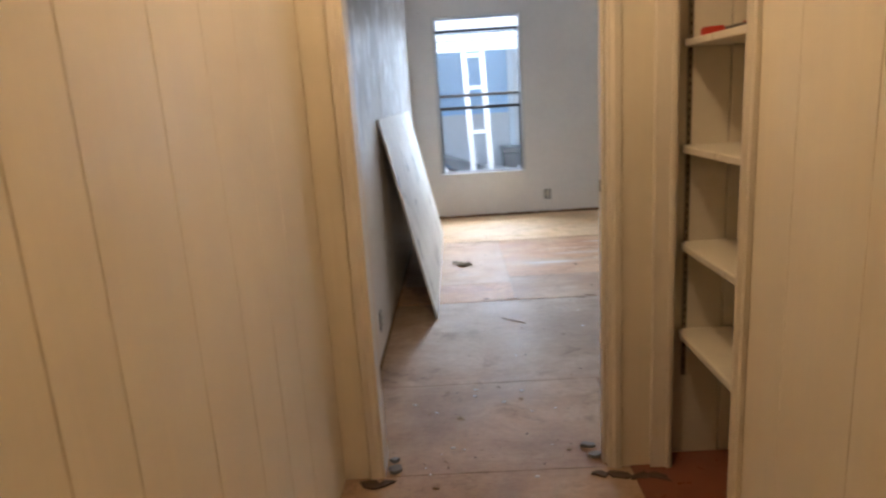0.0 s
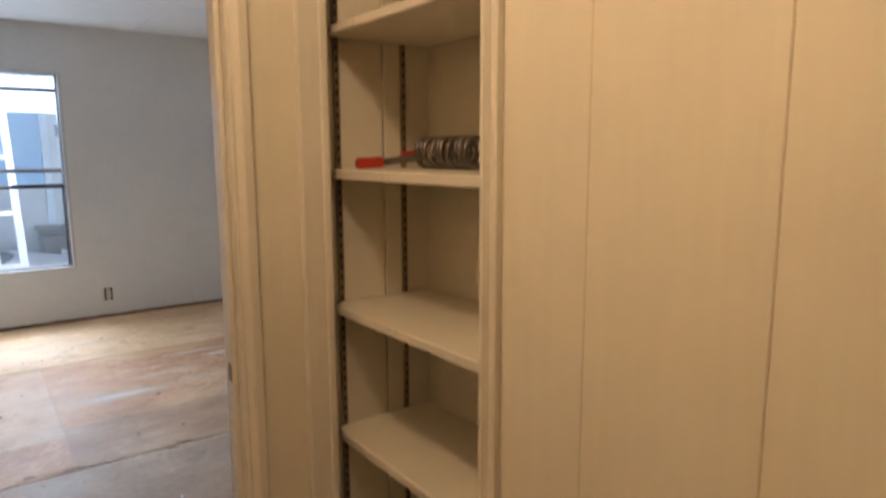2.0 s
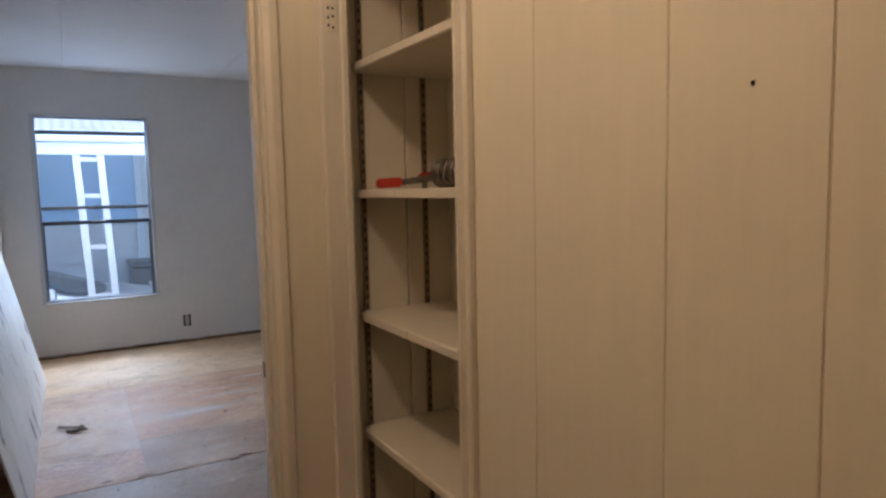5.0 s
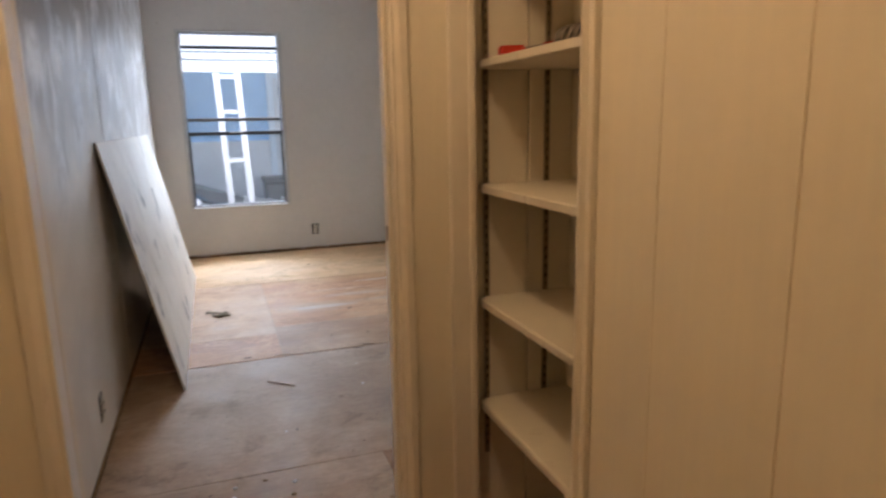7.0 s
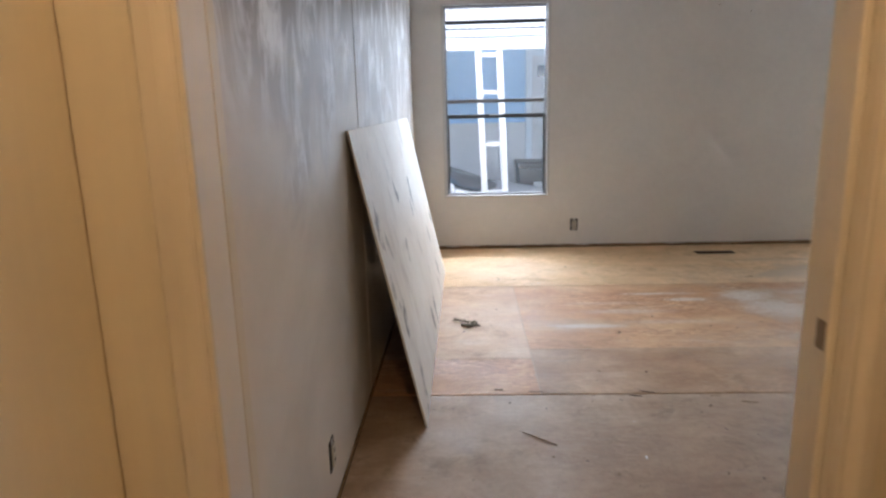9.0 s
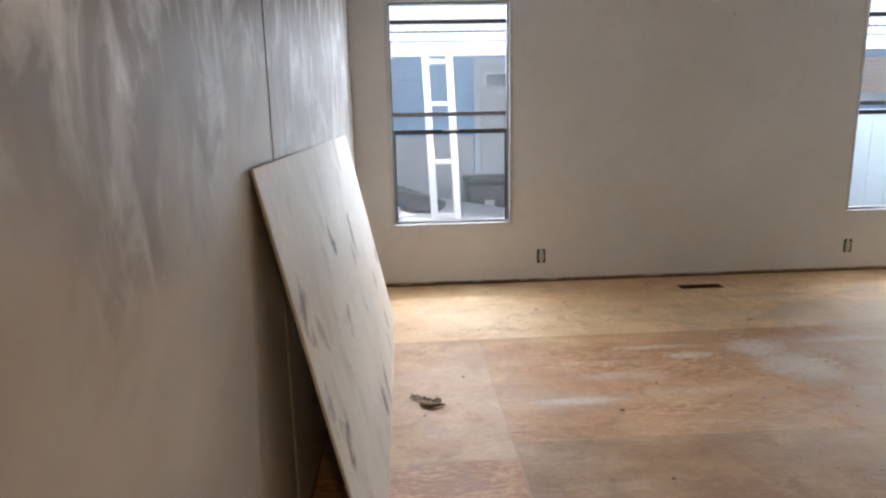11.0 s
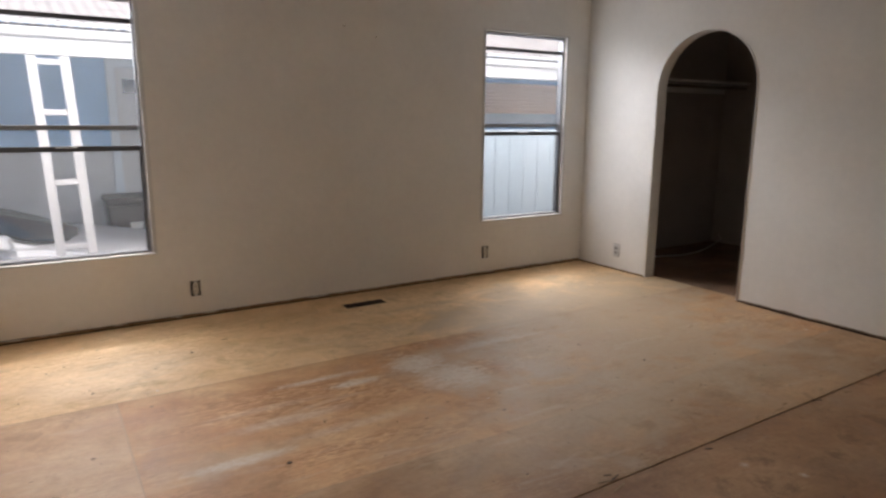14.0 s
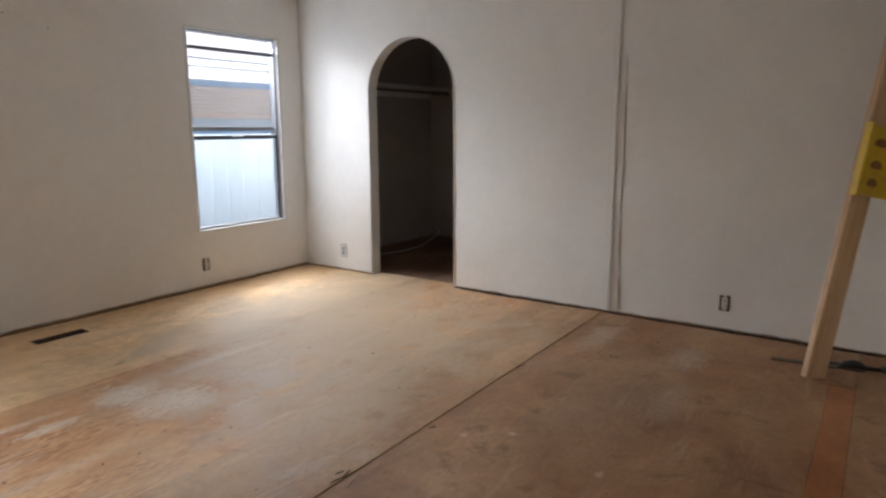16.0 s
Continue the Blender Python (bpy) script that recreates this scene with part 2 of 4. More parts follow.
def whitewashed(name):
    """Warm white washed plywood face with smudged dark knots and soft grey smears."""
    m, nt, b = nodes_of(name)
    w = coords(nt, (1, 1, 1), "Object")
    fine = noise_of(nt, coords(nt, (1, 3.0, 1.0), "Object"), 14.0, 6, 0.62, 0.4)
    big = noise_of(nt, w, 1.9, 6, 0.6, 0.5)
    smear = noise_of(nt, coords(nt, (1, 3.2, 0.9), "Object", (0.12, 0, 0)), 2.3, 7, 0.64, 0.7)
    # knots: scattered uneven smudges, some with a drawn-out tail
    warp = nt.nodes.new("ShaderNodeVectorMath")
    warp.operation = "MULTIPLY_ADD"
    swirl = add_node(nt, "ShaderNodeTexNoise", Scale=7.0, Detail=4.0, Roughness=0.65)
    nt.links.new(w, swirl.inputs["Vector"])
    nt.links.new(swirl.outputs["Color"], warp.inputs[0])
    warp.inputs[1].default_value = (0.0, 0.26, 0.36)
    nt.links.new(coords(nt, (1, 1.25, 0.85), "Object", (0.15, 0, 0)), warp.inputs[2])
    cells = add_node(nt, "ShaderNodeTexVoronoi", Scale=4.6, Randomness=1.0)
    nt.links.new(warp.outputs[0], cells.inputs["Vector"])
    pick = nt.nodes.new("ShaderNodeSeparateColor")
    nt.links.new(cells.outputs["Color"], pick.inputs[0])
    size = math_of(nt, "MULTIPLY", pick.outputs[0], pick.outputs[1])
    knot = math_of(nt, "MULTIPLY", ramp(nt, cells.outputs["Distance"], ((0.06, grey(1)), (0.34, grey(0)))), ramp(nt, size, ((0.10, grey(0.10)), (0.30, grey(1.0)))))
    col = ramp(nt, big, ((0.36, (0.80, 0.74, 0.665)), (0.52, (0.86, 0.81, 0.735)), (0.66, (0.90, 0.86, 0.79))))
    col = mix(nt, 0.6, col, ramp(nt, fine, ((0.32, grey(0.86)), (0.58, grey(1.02)))), "MULTIPLY")
    col = mix(nt, ramp(nt, smear, ((0.54, grey(0)), (0.72, grey(0.45)))), col, (0.52, 0.46, 0.40))
    col = mix(nt, math_of(nt, "MULTIPLY", knot, 0.95), col, (0.11, 0.09, 0.078))
    nt.links.new(col, b.inputs["Base Color"])
    nt.links.new(ramp(nt, fine, ((0.3, grey(0.42)), (0.7, grey(0.62)))), b.inputs["Roughness"])
    bump(nt, b, fine, 0.05, 0.004)
    return m


def sheen_panel(name):
    """Glossy grey wall panel: cloudy tone; window reflections painted as bold pale upright wisps in the darker upper
    half.
    """
    m, nt, b = nodes_of(name)
    pos = nt.nodes.new("ShaderNodeSeparateXYZ")
    nt.links.new(nt.nodes.new("ShaderNodeNewGeometry").outputs["Position"], pos.inputs[0])
    cloud = noise_of(nt, coords(nt, (1.0, 1.0, 0.8), "World"), 1.5, 6, 0.58, 0.4)
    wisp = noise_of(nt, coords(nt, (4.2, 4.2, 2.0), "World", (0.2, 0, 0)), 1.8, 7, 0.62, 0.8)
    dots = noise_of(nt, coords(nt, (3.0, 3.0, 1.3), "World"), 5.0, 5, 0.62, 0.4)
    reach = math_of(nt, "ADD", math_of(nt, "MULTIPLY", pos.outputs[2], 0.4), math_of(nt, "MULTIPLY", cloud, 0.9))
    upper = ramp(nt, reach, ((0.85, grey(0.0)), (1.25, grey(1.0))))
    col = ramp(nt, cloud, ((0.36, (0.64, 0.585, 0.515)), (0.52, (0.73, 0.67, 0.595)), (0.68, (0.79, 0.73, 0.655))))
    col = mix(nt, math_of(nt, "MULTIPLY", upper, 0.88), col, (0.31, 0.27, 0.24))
    # pale wisps put the window's reflected sheen into the base colour
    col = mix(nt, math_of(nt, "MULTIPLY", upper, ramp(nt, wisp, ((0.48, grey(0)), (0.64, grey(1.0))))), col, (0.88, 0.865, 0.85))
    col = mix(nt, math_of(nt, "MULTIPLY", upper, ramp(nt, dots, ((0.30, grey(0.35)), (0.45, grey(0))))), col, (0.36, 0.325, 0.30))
    nt.links.new(col, b.inputs["Base Color"])
    nt.links.new(ramp(nt, cloud, ((0.35, grey(0.46)), (0.65, grey(0.38)))), b.inputs["Roughness"])
    bump(nt, b, cloud, 0.10, 0.010)
    return m


M_HALL = painted("cream_panel_paint", (0.765, 0.685, 0.53), 0.42, 0.09, (14, 14, 0.7), 4.0, 0.1)
M_TRIM = painted("cream_trim_paint", (0.74, 0.67, 0.55), 0.35, 0.1, (14, 14, 1.5), 5.0, 0.15, (0.34, 0.26, 0.17))
M_SHELF = painted("cream_shelf_paint", (0.76, 0.69, 0.55), 0.4, 0.1, (3, 12, 3), 6.0, 0.15, (0.42, 0.33, 0.22))
M_WALL = painted("off_white_wall_paint", (0.80, 0.775, 0.74), 0.5, 0.06, (1, 1, 1), 22.0, 0.03, (0.68, 0.65, 0.61))
M_CEIL = painted("white_ceiling_paint", (0.86, 0.85, 0.84), 0.8, 0.05, (1, 1, 1), 80.0, 0.4)
M_GAP = plain("dark_gap", (0.020, 0.011, 0.006), 0.9)
M_GROOVE = plain("groove_shadow_paint", (0.60, 0.49, 0.34), 0.7)
M_CREASE = plain("dark_crease", (0.22, 0.185, 0.155), 0.8, 0, 0.3)
M_SOOT = plain("rusty_dark_metal", (0.05, 0.03, 0.02), 0.8)
# wall tone darkened to hold the closet's shade
M_CLOSET = painted("shaded_closet_wall", (0.46, 0.41, 0.37), 0.6, 0.12, (3, 3, 0.6), 8.0, 0.1)
M_GREYEDGE = painted("torn_wallboard", (0.30, 0.235, 0.175), 0.9, 0.4, (1, 1, 6), 20.0, 0.4, (0.1, 0.08, 0.06))
M_RAWEDGE = painted("dirty_wall_foot", (0.34, 0.22, 0.115), 0.9, 0.4, (1, 1, 6), 20.0, 0.4, (0.12, 0.08, 0.05))
M_WEST = sheen_panel("grey_wall_panel_sheen")
M_BOARD = whitewashed("whitewashed_plywood")
M_BOARDEDGE = plain("plywood_edge", (0.58, 0.52, 0.44), 0.8)
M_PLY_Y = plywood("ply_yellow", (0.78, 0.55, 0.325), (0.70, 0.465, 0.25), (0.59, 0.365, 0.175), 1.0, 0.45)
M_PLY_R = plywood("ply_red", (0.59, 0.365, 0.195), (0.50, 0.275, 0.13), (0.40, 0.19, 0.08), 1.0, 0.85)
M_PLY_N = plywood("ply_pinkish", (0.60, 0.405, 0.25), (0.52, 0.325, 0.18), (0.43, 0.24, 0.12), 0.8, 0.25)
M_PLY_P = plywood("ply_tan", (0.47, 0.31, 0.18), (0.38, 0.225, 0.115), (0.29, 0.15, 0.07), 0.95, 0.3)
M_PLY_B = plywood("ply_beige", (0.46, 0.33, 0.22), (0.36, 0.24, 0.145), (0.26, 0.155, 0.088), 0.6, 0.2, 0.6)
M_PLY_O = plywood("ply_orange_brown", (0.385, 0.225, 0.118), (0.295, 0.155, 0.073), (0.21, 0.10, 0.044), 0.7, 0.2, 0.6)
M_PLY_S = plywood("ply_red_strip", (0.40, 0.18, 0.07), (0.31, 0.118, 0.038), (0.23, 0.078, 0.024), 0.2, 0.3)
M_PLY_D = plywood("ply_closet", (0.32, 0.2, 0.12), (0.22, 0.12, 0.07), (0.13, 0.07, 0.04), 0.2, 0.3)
M_FILL = painted("pale_joint_filler", (0.43, 0.295, 0.175), 0.8, 0.2, (1, 1, 1), 30.0, 0.2)
M_LINO = painted("red_brown_lino", (0.23, 0.075, 0.035), 0.35, 0.4, (1, 1, 1), 20.0, 0.2, (0.35, 0.24, 0.14))
M_ALU = plain("mill_aluminium", (0.62, 0.63, 0.64), 0.35, 0.9, 0.08)
M_FRAME = plain("weathered_aluminium", (0.30, 0.31, 0.33), 0.42, 0.5, 0.1)
M_ALUW = plain("white_aluminium", (0.62, 0.62, 0.61), 0.4, 0.0, 0.06)
M_ALUD = plain("dark_rail", (0.10, 0.105, 0.115), 0.45, 0.4)
M_STEEL = plain("zinc_standard", (0.25, 0.20, 0.14), 0.45, 0.6, 0.25)
M_SLOT = plain("slot_black", (0.02, 0.016, 0.012), 0.8)
M_PLATE = plain("outlet_plastic", (0.62, 0.58, 0.50), 0.4, 0, 0.05)
M_BOX = plain("outlet_box_dark", (0.028, 0.023, 0.02), 0.7)
M_RED = plain("red_plastic", (0.48, 0.04, 0.018), 0.35, 0, 0.1)
M_RUST = plain("grey_cable_steel", (0.22, 0.19, 0.16), 0.4, 0.7, 0.4)
M_LUMBER = streaky("pine_lumber", (0.68, 0.47, 0.29), (0.60, 0.395, 0.235), (0.47, 0.285, 0.15), 0.6, "Object", (14, 14, 0.8), 0.25, 0.1)
M_YELLOW = plain("yellow_plastic", (0.66, 0.44, 0.02), 0.4, 0, 0.15)
M_BROWNMARK = plain("brown_marking", (0.24, 0.11, 0.02), 0.6)
M_BLACK = plain("black_rubber", (0.015, 0.015, 0.015), 0.6)
M_WHITEM = painted("white_metal_paint", (0.70, 0.70, 0.70), 0.45, 0.04, (1, 1, 1), 20.0, 0.05)
M_BLUE = painted("blue_siding_paint", (0.31, 0.555, 0.84), 0.6, 0.12, (0.4, 1, 6), 8.0, 0.1)
M_PALEB = painted("pale_blue_panel", (0.46, 0.57, 0.65), 0.5, 0.06, (6, 1, 0.4), 6.0, 0.08)
M_PALET = painted("pale_blue_trim", (0.60, 0.69, 0.76), 0.5, 0.06, (6, 1, 0.4), 6.0, 0.08)
M_TAN = painted("tan_slat_paint", (0.92, 0.72, 0.58), 0.6, 0.1, (0.6, 1, 8), 8.0, 0.1)
M_GREYW = painted("grey_siding_paint", (0.58, 0.61, 0.64), 0.6, 0.1, (0.4, 1, 6), 8.0, 0.1)
M_ROOF = painted("weathered_roof_sheet", (0.24, 0.235, 0.23), 0.7, 0.25, (1, 1, 1), 30.0, 0.2, (0.3, 0.28, 0.26))
M_CARW = plain("white_car_paint", (0.80, 0.81, 0.82), 0.15, 0, 0.02)
M_CARG = plain("dark_car_glass", (0.03, 0.035, 0.04), 0.05)
M_BIN = plain("dark_grey_bin_plastic", (0.075, 0.067, 0.062), 0.5)
M_GROUND = painted("concrete_drive", (0.36, 0.35, 0.33), 0.9, 0.3, (1, 1, 1), 40.0, 0.5, (0.12, 0.11, 0.1))
M_FIBRE = plain("dead_leaf", (0.17, 0.14, 0.09), 0.9, 0, 0.5)
M_SCRAP = plain("grey_brown_scrap", (0.13, 0.10, 0.075), 0.8, 0, 0.3)
M_CHIP = plain("wood_chip", (0.30, 0.20, 0.11), 0.85, 0, 0.4)
M_CHIPD = plain("dark_crumb", (0.09, 0.06, 0.04), 0.9, 0, 0.4)
M_CHIPW = plain("plaster_crumb", (0.68, 0.64, 0.58), 0.9, 0, 0.1)
M_MORTAR = plain("grey_glue", (0.22, 0.21, 0.20), 0.9, 0, 0.3)
M_CORD = plain("white_cord", (0.7, 0.68, 0.65), 0.5)


def glass_mat():
    m, nt, b = nodes_of("window_glass")
    b.inputs["Base Color"].default_value = (0.97, 0.99, 1.0, 1)
    b.inputs["Roughness"].default_value = 0.0
    b.inputs["Transmission Weight"].default_value = 1.0
    b.inputs["IOR"].default_value = 1.45
    # a thin even translucent veil, mixed in as painted outdoor haze
    veil = nt.nodes.new("ShaderNodeBsdfTranslucent")
    veil.inputs[0].default_value = (0.80, 0.90, 1.0, 1)
    both = nt.nodes.new("ShaderNodeMixShader")
    both.inputs[0].default_value = 0.022
    nt.links.new(b.outputs[0], both.inputs[1])
    nt.links.new(veil.outputs[0], both.inputs[2])
    for n in nt.nodes:
        if n.type == "OUTPUT_MATERIAL":
            nt.links.new(both.outputs[0], n.inputs[0])
    return m


M_GLASS = glass_mat()

for mt in (M_GAP, M_SLOT, M_RAWEDGE, M_GREYEDGE, M_SOOT):
    for nd in mt.node_tree.nodes:
        if nd.type == "BSDF_PRINCIPLED":
            nd.inputs["Specular IOR Level"].default_value = 0.08

# ---- builders ----


def box(bm, x0, x1, y0, y1, z0, z1):
    v = [bm.verts.new((x, y, z)) for x in (x0, x1) for y in (y0, y1) for z in (z0, z1)]
    for f in ((0, 1, 3, 2), (4, 6, 7, 5), (0, 4, 5, 1), (2, 3, 7, 6), (0, 2, 6, 4), (1, 5, 7, 3)):
        bm.faces.new([v[i] for i in f])
    return bm


def boxes(*rows, bevel=0.0, seg=1):
    bm = bmesh.new()
    for r in rows:
        box(bm, *r)
    if bevel:
        bmesh.ops.bevel(bm, geom=bm.edges[:], offset=bevel, segments=seg, affect="EDGES", clamp_overlap=True)
    return bm


def prism(points, depth, axis="y", at=0.0, bevel=0.0):
    """A flat outline, extruded along an axis. points are (a, b): x,z for y; y,z for x; x,y for z."""
    bm = bmesh.new()

    def put(a, b, d):
        return {"y": (a, d, b), "x": (d, a, b), "z": (a, b, d)}[axis]
    lo = [bm.verts.new(put(a, b, at)) for a, b in points]
    hi = [bm.verts.new(put(a, b, at + depth)) for a, b in points]
    bm.faces.new(lo)
    bm.faces.new(hi[::-1])
    n = len(points)
    for i in range(n):
        bm.faces.new((lo[i], hi[i], hi[(i + 1) % n], lo[(i + 1) % n]))
    bmesh.ops.recalc_face_normals(bm, faces=bm.faces[:])
    if bevel:
        bmesh.ops.bevel(bm, geom=bm.edges[:], offset=bevel, segments=1, affect="EDGES", clamp_overlap=True)
    return bm


def tube(path, radius, sides=8, taper=None):
    """A round tube along points."""
    bm = bmesh.new()
    rings = []
    pts = [Vector(p) for p in path]
    for i, p in enumerate(pts):
        d = (pts[min(i + 1, len(pts) - 1)] - pts[max(i - 1, 0)]).normalized()
        u = d.orthogonal().normalized() if abs(d.z) > 0.95 else Vector((0, 0, 1)).cross(d).normalized()
        w = d.cross(u)
        r = radius if taper is None else radius * taper[i]
        rings.append([bm.verts.new(p + (u * math.cos(a) + w * math.sin(a)) * r) for a in (2 * math.pi * k / sides for k in range(sides))])
    for a, b in zip(rings, rings[1:]):
        for k in range(sides):
            bm.faces.new((a[k], a[(k + 1) % sides], b[(k + 1) % sides], b[k]))
    bm.faces.new(rings[0][::-1])
    bm.faces.new(rings[-1])
    for f in bm.faces:
        f.smooth = True
    bmesh.ops.recalc_face_normals(bm, faces=bm.faces[:])
    return bm


def mesh_of(name, bm, material):
    bmesh.ops.recalc_face_normals(bm, faces=bm.faces[:])
    me = bpy.data.meshes.new(name)
    bm.to_mesh(me)
    bm.free()
    me.materials.append(material)
    return me


def part(name, bm, material, parent, label=""):
    ob = new(name, mesh_of(name, bm, material))
    ob.parent = parent
    if label:
        ob["label"] = label
    return ob


def structure(name, bm, material, label, category):
    return tagged(new(name, mesh_of(name, bm, material)), label, category, "", "structure")


def thing(name, at, label, category, group=""):
    ob = new(name)
    ob.empty_display_size = 0.1
    ob.matrix_world = at if isinstance(at, Matrix) else Matrix.Translation(at)
    return tagged(ob, label, category, group)


def solid(name, bm, material, at, label, category, group=""):
    ob = new(name, mesh_of(name, bm, material))
    ob.matrix_world = at if isinstance(at, Matrix) else Matrix.Translation(at)
    return tagged(ob, label, category, group)


# ---- the bedroom shell ----
XW, XE, YN, YS, ZC = -0.392, 4.65, 7.213, 2.365, 2.48
HALL_W, HALL_E, YD = -0.41, 0.68, 2.265
DOOR_L, DOOR_R, DOOR_H = -0.269, 0.506, 1.99
WIN_A = (-0.128, 0.778, 0.482, 2.087)
WIN_B = (3.442, 4.385, 0.490, 2.100)

bm = bmesh.new()
xs = (-0.6, WIN_A[0], WIN_A[1], WIN_B[0], WIN_B[1], 7.0)
box(bm, xs[0], xs[1], YN, YN + 0.12, -0.05, 2.6)
box(bm, xs[2], xs[3], YN, YN + 0.12, -0.05, 2.6)
box(bm, xs[4], xs[5], YN, YN + 0.12, -0.05, 2.6)
for w in (WIN_A, WIN_B):
    box(bm, w[0], w[1], YN, YN + 0.12, -0.05, w[2])
    box(bm, w[0], w[1], YN, YN + 0.12, w[3], 2.6)
wall_north = structure("wall_north", bm, M_WALL, "off-white painted bedroom wall with two aluminium windows", "wall")

wall_west = structure("wall_west", boxes((-0.52, XW - 0.008, YD + 0.1, YN, -0.05, 2.6)), M_GAP, "grey panelled bedroom wall with painted-in sheen, beside the leaning board", "wall")
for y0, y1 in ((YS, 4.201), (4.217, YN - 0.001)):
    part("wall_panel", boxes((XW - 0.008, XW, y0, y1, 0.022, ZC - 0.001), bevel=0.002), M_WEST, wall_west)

# arched wall
R, YA, ZA = 0.446, 5.938, 1.612
arc = [(YA + R * math.cos(a), ZA + R * math.sin(a)) for a in (math.pi * k / 28 for k in range(29))]
bm = prism([(YN, -0.05), (YN, 2.6), (2.3, 2.6), (2.3, -0.05), (YA - R, -0.05)] + arc[::-1] + [(YA + R, -0.05)], 0.11, "x", XE)
bmesh.ops.triangulate(bm, faces=[f for f in bm.faces if len(f.verts) > 4])
wall_east = structure("wall_east", bm, M_WALL, "off-white painted bedroom wall with an arched closet opening", "wall")
# thin rounded bead round the arch
for xx, sgn in ((XE - 0.002, 1),):
    path = [(xx, YA + R + 0.003, 0.01)] + [(xx, YA + (R + 0.003) * math.cos(a), ZA + (R + 0.003) * math.sin(a)) for a in (math.pi * k / 28 for k in range(29))] + [(xx, YA - R - 0.003, 0.01)]
    part("corner_bead", tube(path, 0.006, 6), M_WALL, wall_east)

# door wall: bedroom's south side and the hall's end
bm = bmesh.new()
box(bm, -0.52, DOOR_L - 0.02, YD, YS, -0.05, 2.6)
box(bm, DOOR_R + 0.02, HALL_E, YD, YS, -0.05, 2.6)
box(bm, HALL_E, XE, 2.345, YS, -0.05, 2.6)
box(bm, DOOR_L - 0.02, DOOR_R + 0.02, YD, YS, DOOR_H + 0.02, 2.6)
wall_south = structure("wall_south", bm, M_HALL, "cream panelled wall with an open cased doorway", "wall")
for x0, x1, z0 in ((-0.41, -0.322, 0.0), (0.55, 0.68, 0.0), (-0.320, 0.110, 2.043), (0.114, 0.548, 2.043)):
    part("panel_board", boxes((x0, x1, YD - 0.006, YD, z0, ZC - 0.001), bevel=0.002), M_HALL, wall_south)

# ceiling
bm = boxes(*[(a + 0.002, b - 0.002, c, d, ZC, ZC + 0.02) for c, d in ((YS - 0.1, 4.266), (4.290, YN)) for a, b in ((-0.5, 0.14), (0.14, 1.36), (1.36, 2.58), (2.58, 3.8), (3.8, XE))], bevel=0.001)
box(bm, -0.6, 7.1, 2.2, YN + 0.2, ZC + 0.02, ZC + 0.12)
structure("ceiling", bm, M_CEIL, "white ceiling boards with narrow seams", "ceiling")
solid("ceiling_slot", boxes((-0.045, 0.03, -0.05, 0.06, -0.004, -0.0003), bevel=0.001), M_CREASE, (0.93, 4.02, ZC), "dark narrow slot cut in the ceiling board", "slot")
structure("ceiling_hall", boxes((-0.6, 1.2, -1.4, YS - 0.1, ZC, ZC + 0.1)), M_CEIL, "plain white hall ceiling", "ceiling")

# floor
floor = structure("floor", boxes((-0.6, 7.1, -1.4, YN + 0.12, -0.2, -0.04)), M_GAP, "bare worn plywood underlay floor with open seams", "floor")
VENT = (1.99, 2.315, 6.850, 6.962)
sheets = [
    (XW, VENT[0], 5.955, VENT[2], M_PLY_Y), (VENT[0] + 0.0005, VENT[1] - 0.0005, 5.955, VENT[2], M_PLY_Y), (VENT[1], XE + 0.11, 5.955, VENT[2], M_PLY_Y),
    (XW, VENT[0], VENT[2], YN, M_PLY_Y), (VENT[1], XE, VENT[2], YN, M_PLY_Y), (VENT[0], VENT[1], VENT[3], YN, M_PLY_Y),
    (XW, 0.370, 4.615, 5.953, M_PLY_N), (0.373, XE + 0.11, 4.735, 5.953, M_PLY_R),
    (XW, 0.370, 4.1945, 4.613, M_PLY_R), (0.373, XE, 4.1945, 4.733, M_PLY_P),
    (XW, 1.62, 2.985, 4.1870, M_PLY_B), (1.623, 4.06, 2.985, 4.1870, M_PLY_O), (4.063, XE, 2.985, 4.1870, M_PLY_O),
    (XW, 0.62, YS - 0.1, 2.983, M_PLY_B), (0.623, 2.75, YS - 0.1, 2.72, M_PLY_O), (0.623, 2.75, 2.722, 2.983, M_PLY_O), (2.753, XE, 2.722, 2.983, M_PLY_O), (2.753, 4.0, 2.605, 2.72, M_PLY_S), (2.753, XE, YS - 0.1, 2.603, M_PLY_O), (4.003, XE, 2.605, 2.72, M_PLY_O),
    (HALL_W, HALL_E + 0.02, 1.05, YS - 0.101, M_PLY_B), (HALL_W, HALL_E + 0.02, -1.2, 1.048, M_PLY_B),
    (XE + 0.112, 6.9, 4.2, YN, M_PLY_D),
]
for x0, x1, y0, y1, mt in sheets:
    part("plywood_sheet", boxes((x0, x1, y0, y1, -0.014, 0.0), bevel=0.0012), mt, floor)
for r in ((0.3690, 0.3742, 4.198, 5.951), (XW, 1.75, 5.9520, 5.9555), (0.3743, 1.5, 4.7320, 4.7355), (XW, 0.3689, 4.6115, 4.6165)):
    part("joint_filler", boxes((*r, -0.0138, 0.0004)), M_FILL, floor, "pale joint filler")
for r in ((1.7505, XE, 5.9520, 5.9555), (1.5005, XE, 4.7320, 4.7355)):
    part("worn_joint", boxes((*r, -0.0138, 0.0002)), M_PLY_R, floor)
# dark strip recessed in the open seam between the sheets
part("seam_strip", boxes((XW, XE, 4.1872, 4.1943, -0.0139, -0.009)), M_GAP, floor, "dark strip set in the open seam")
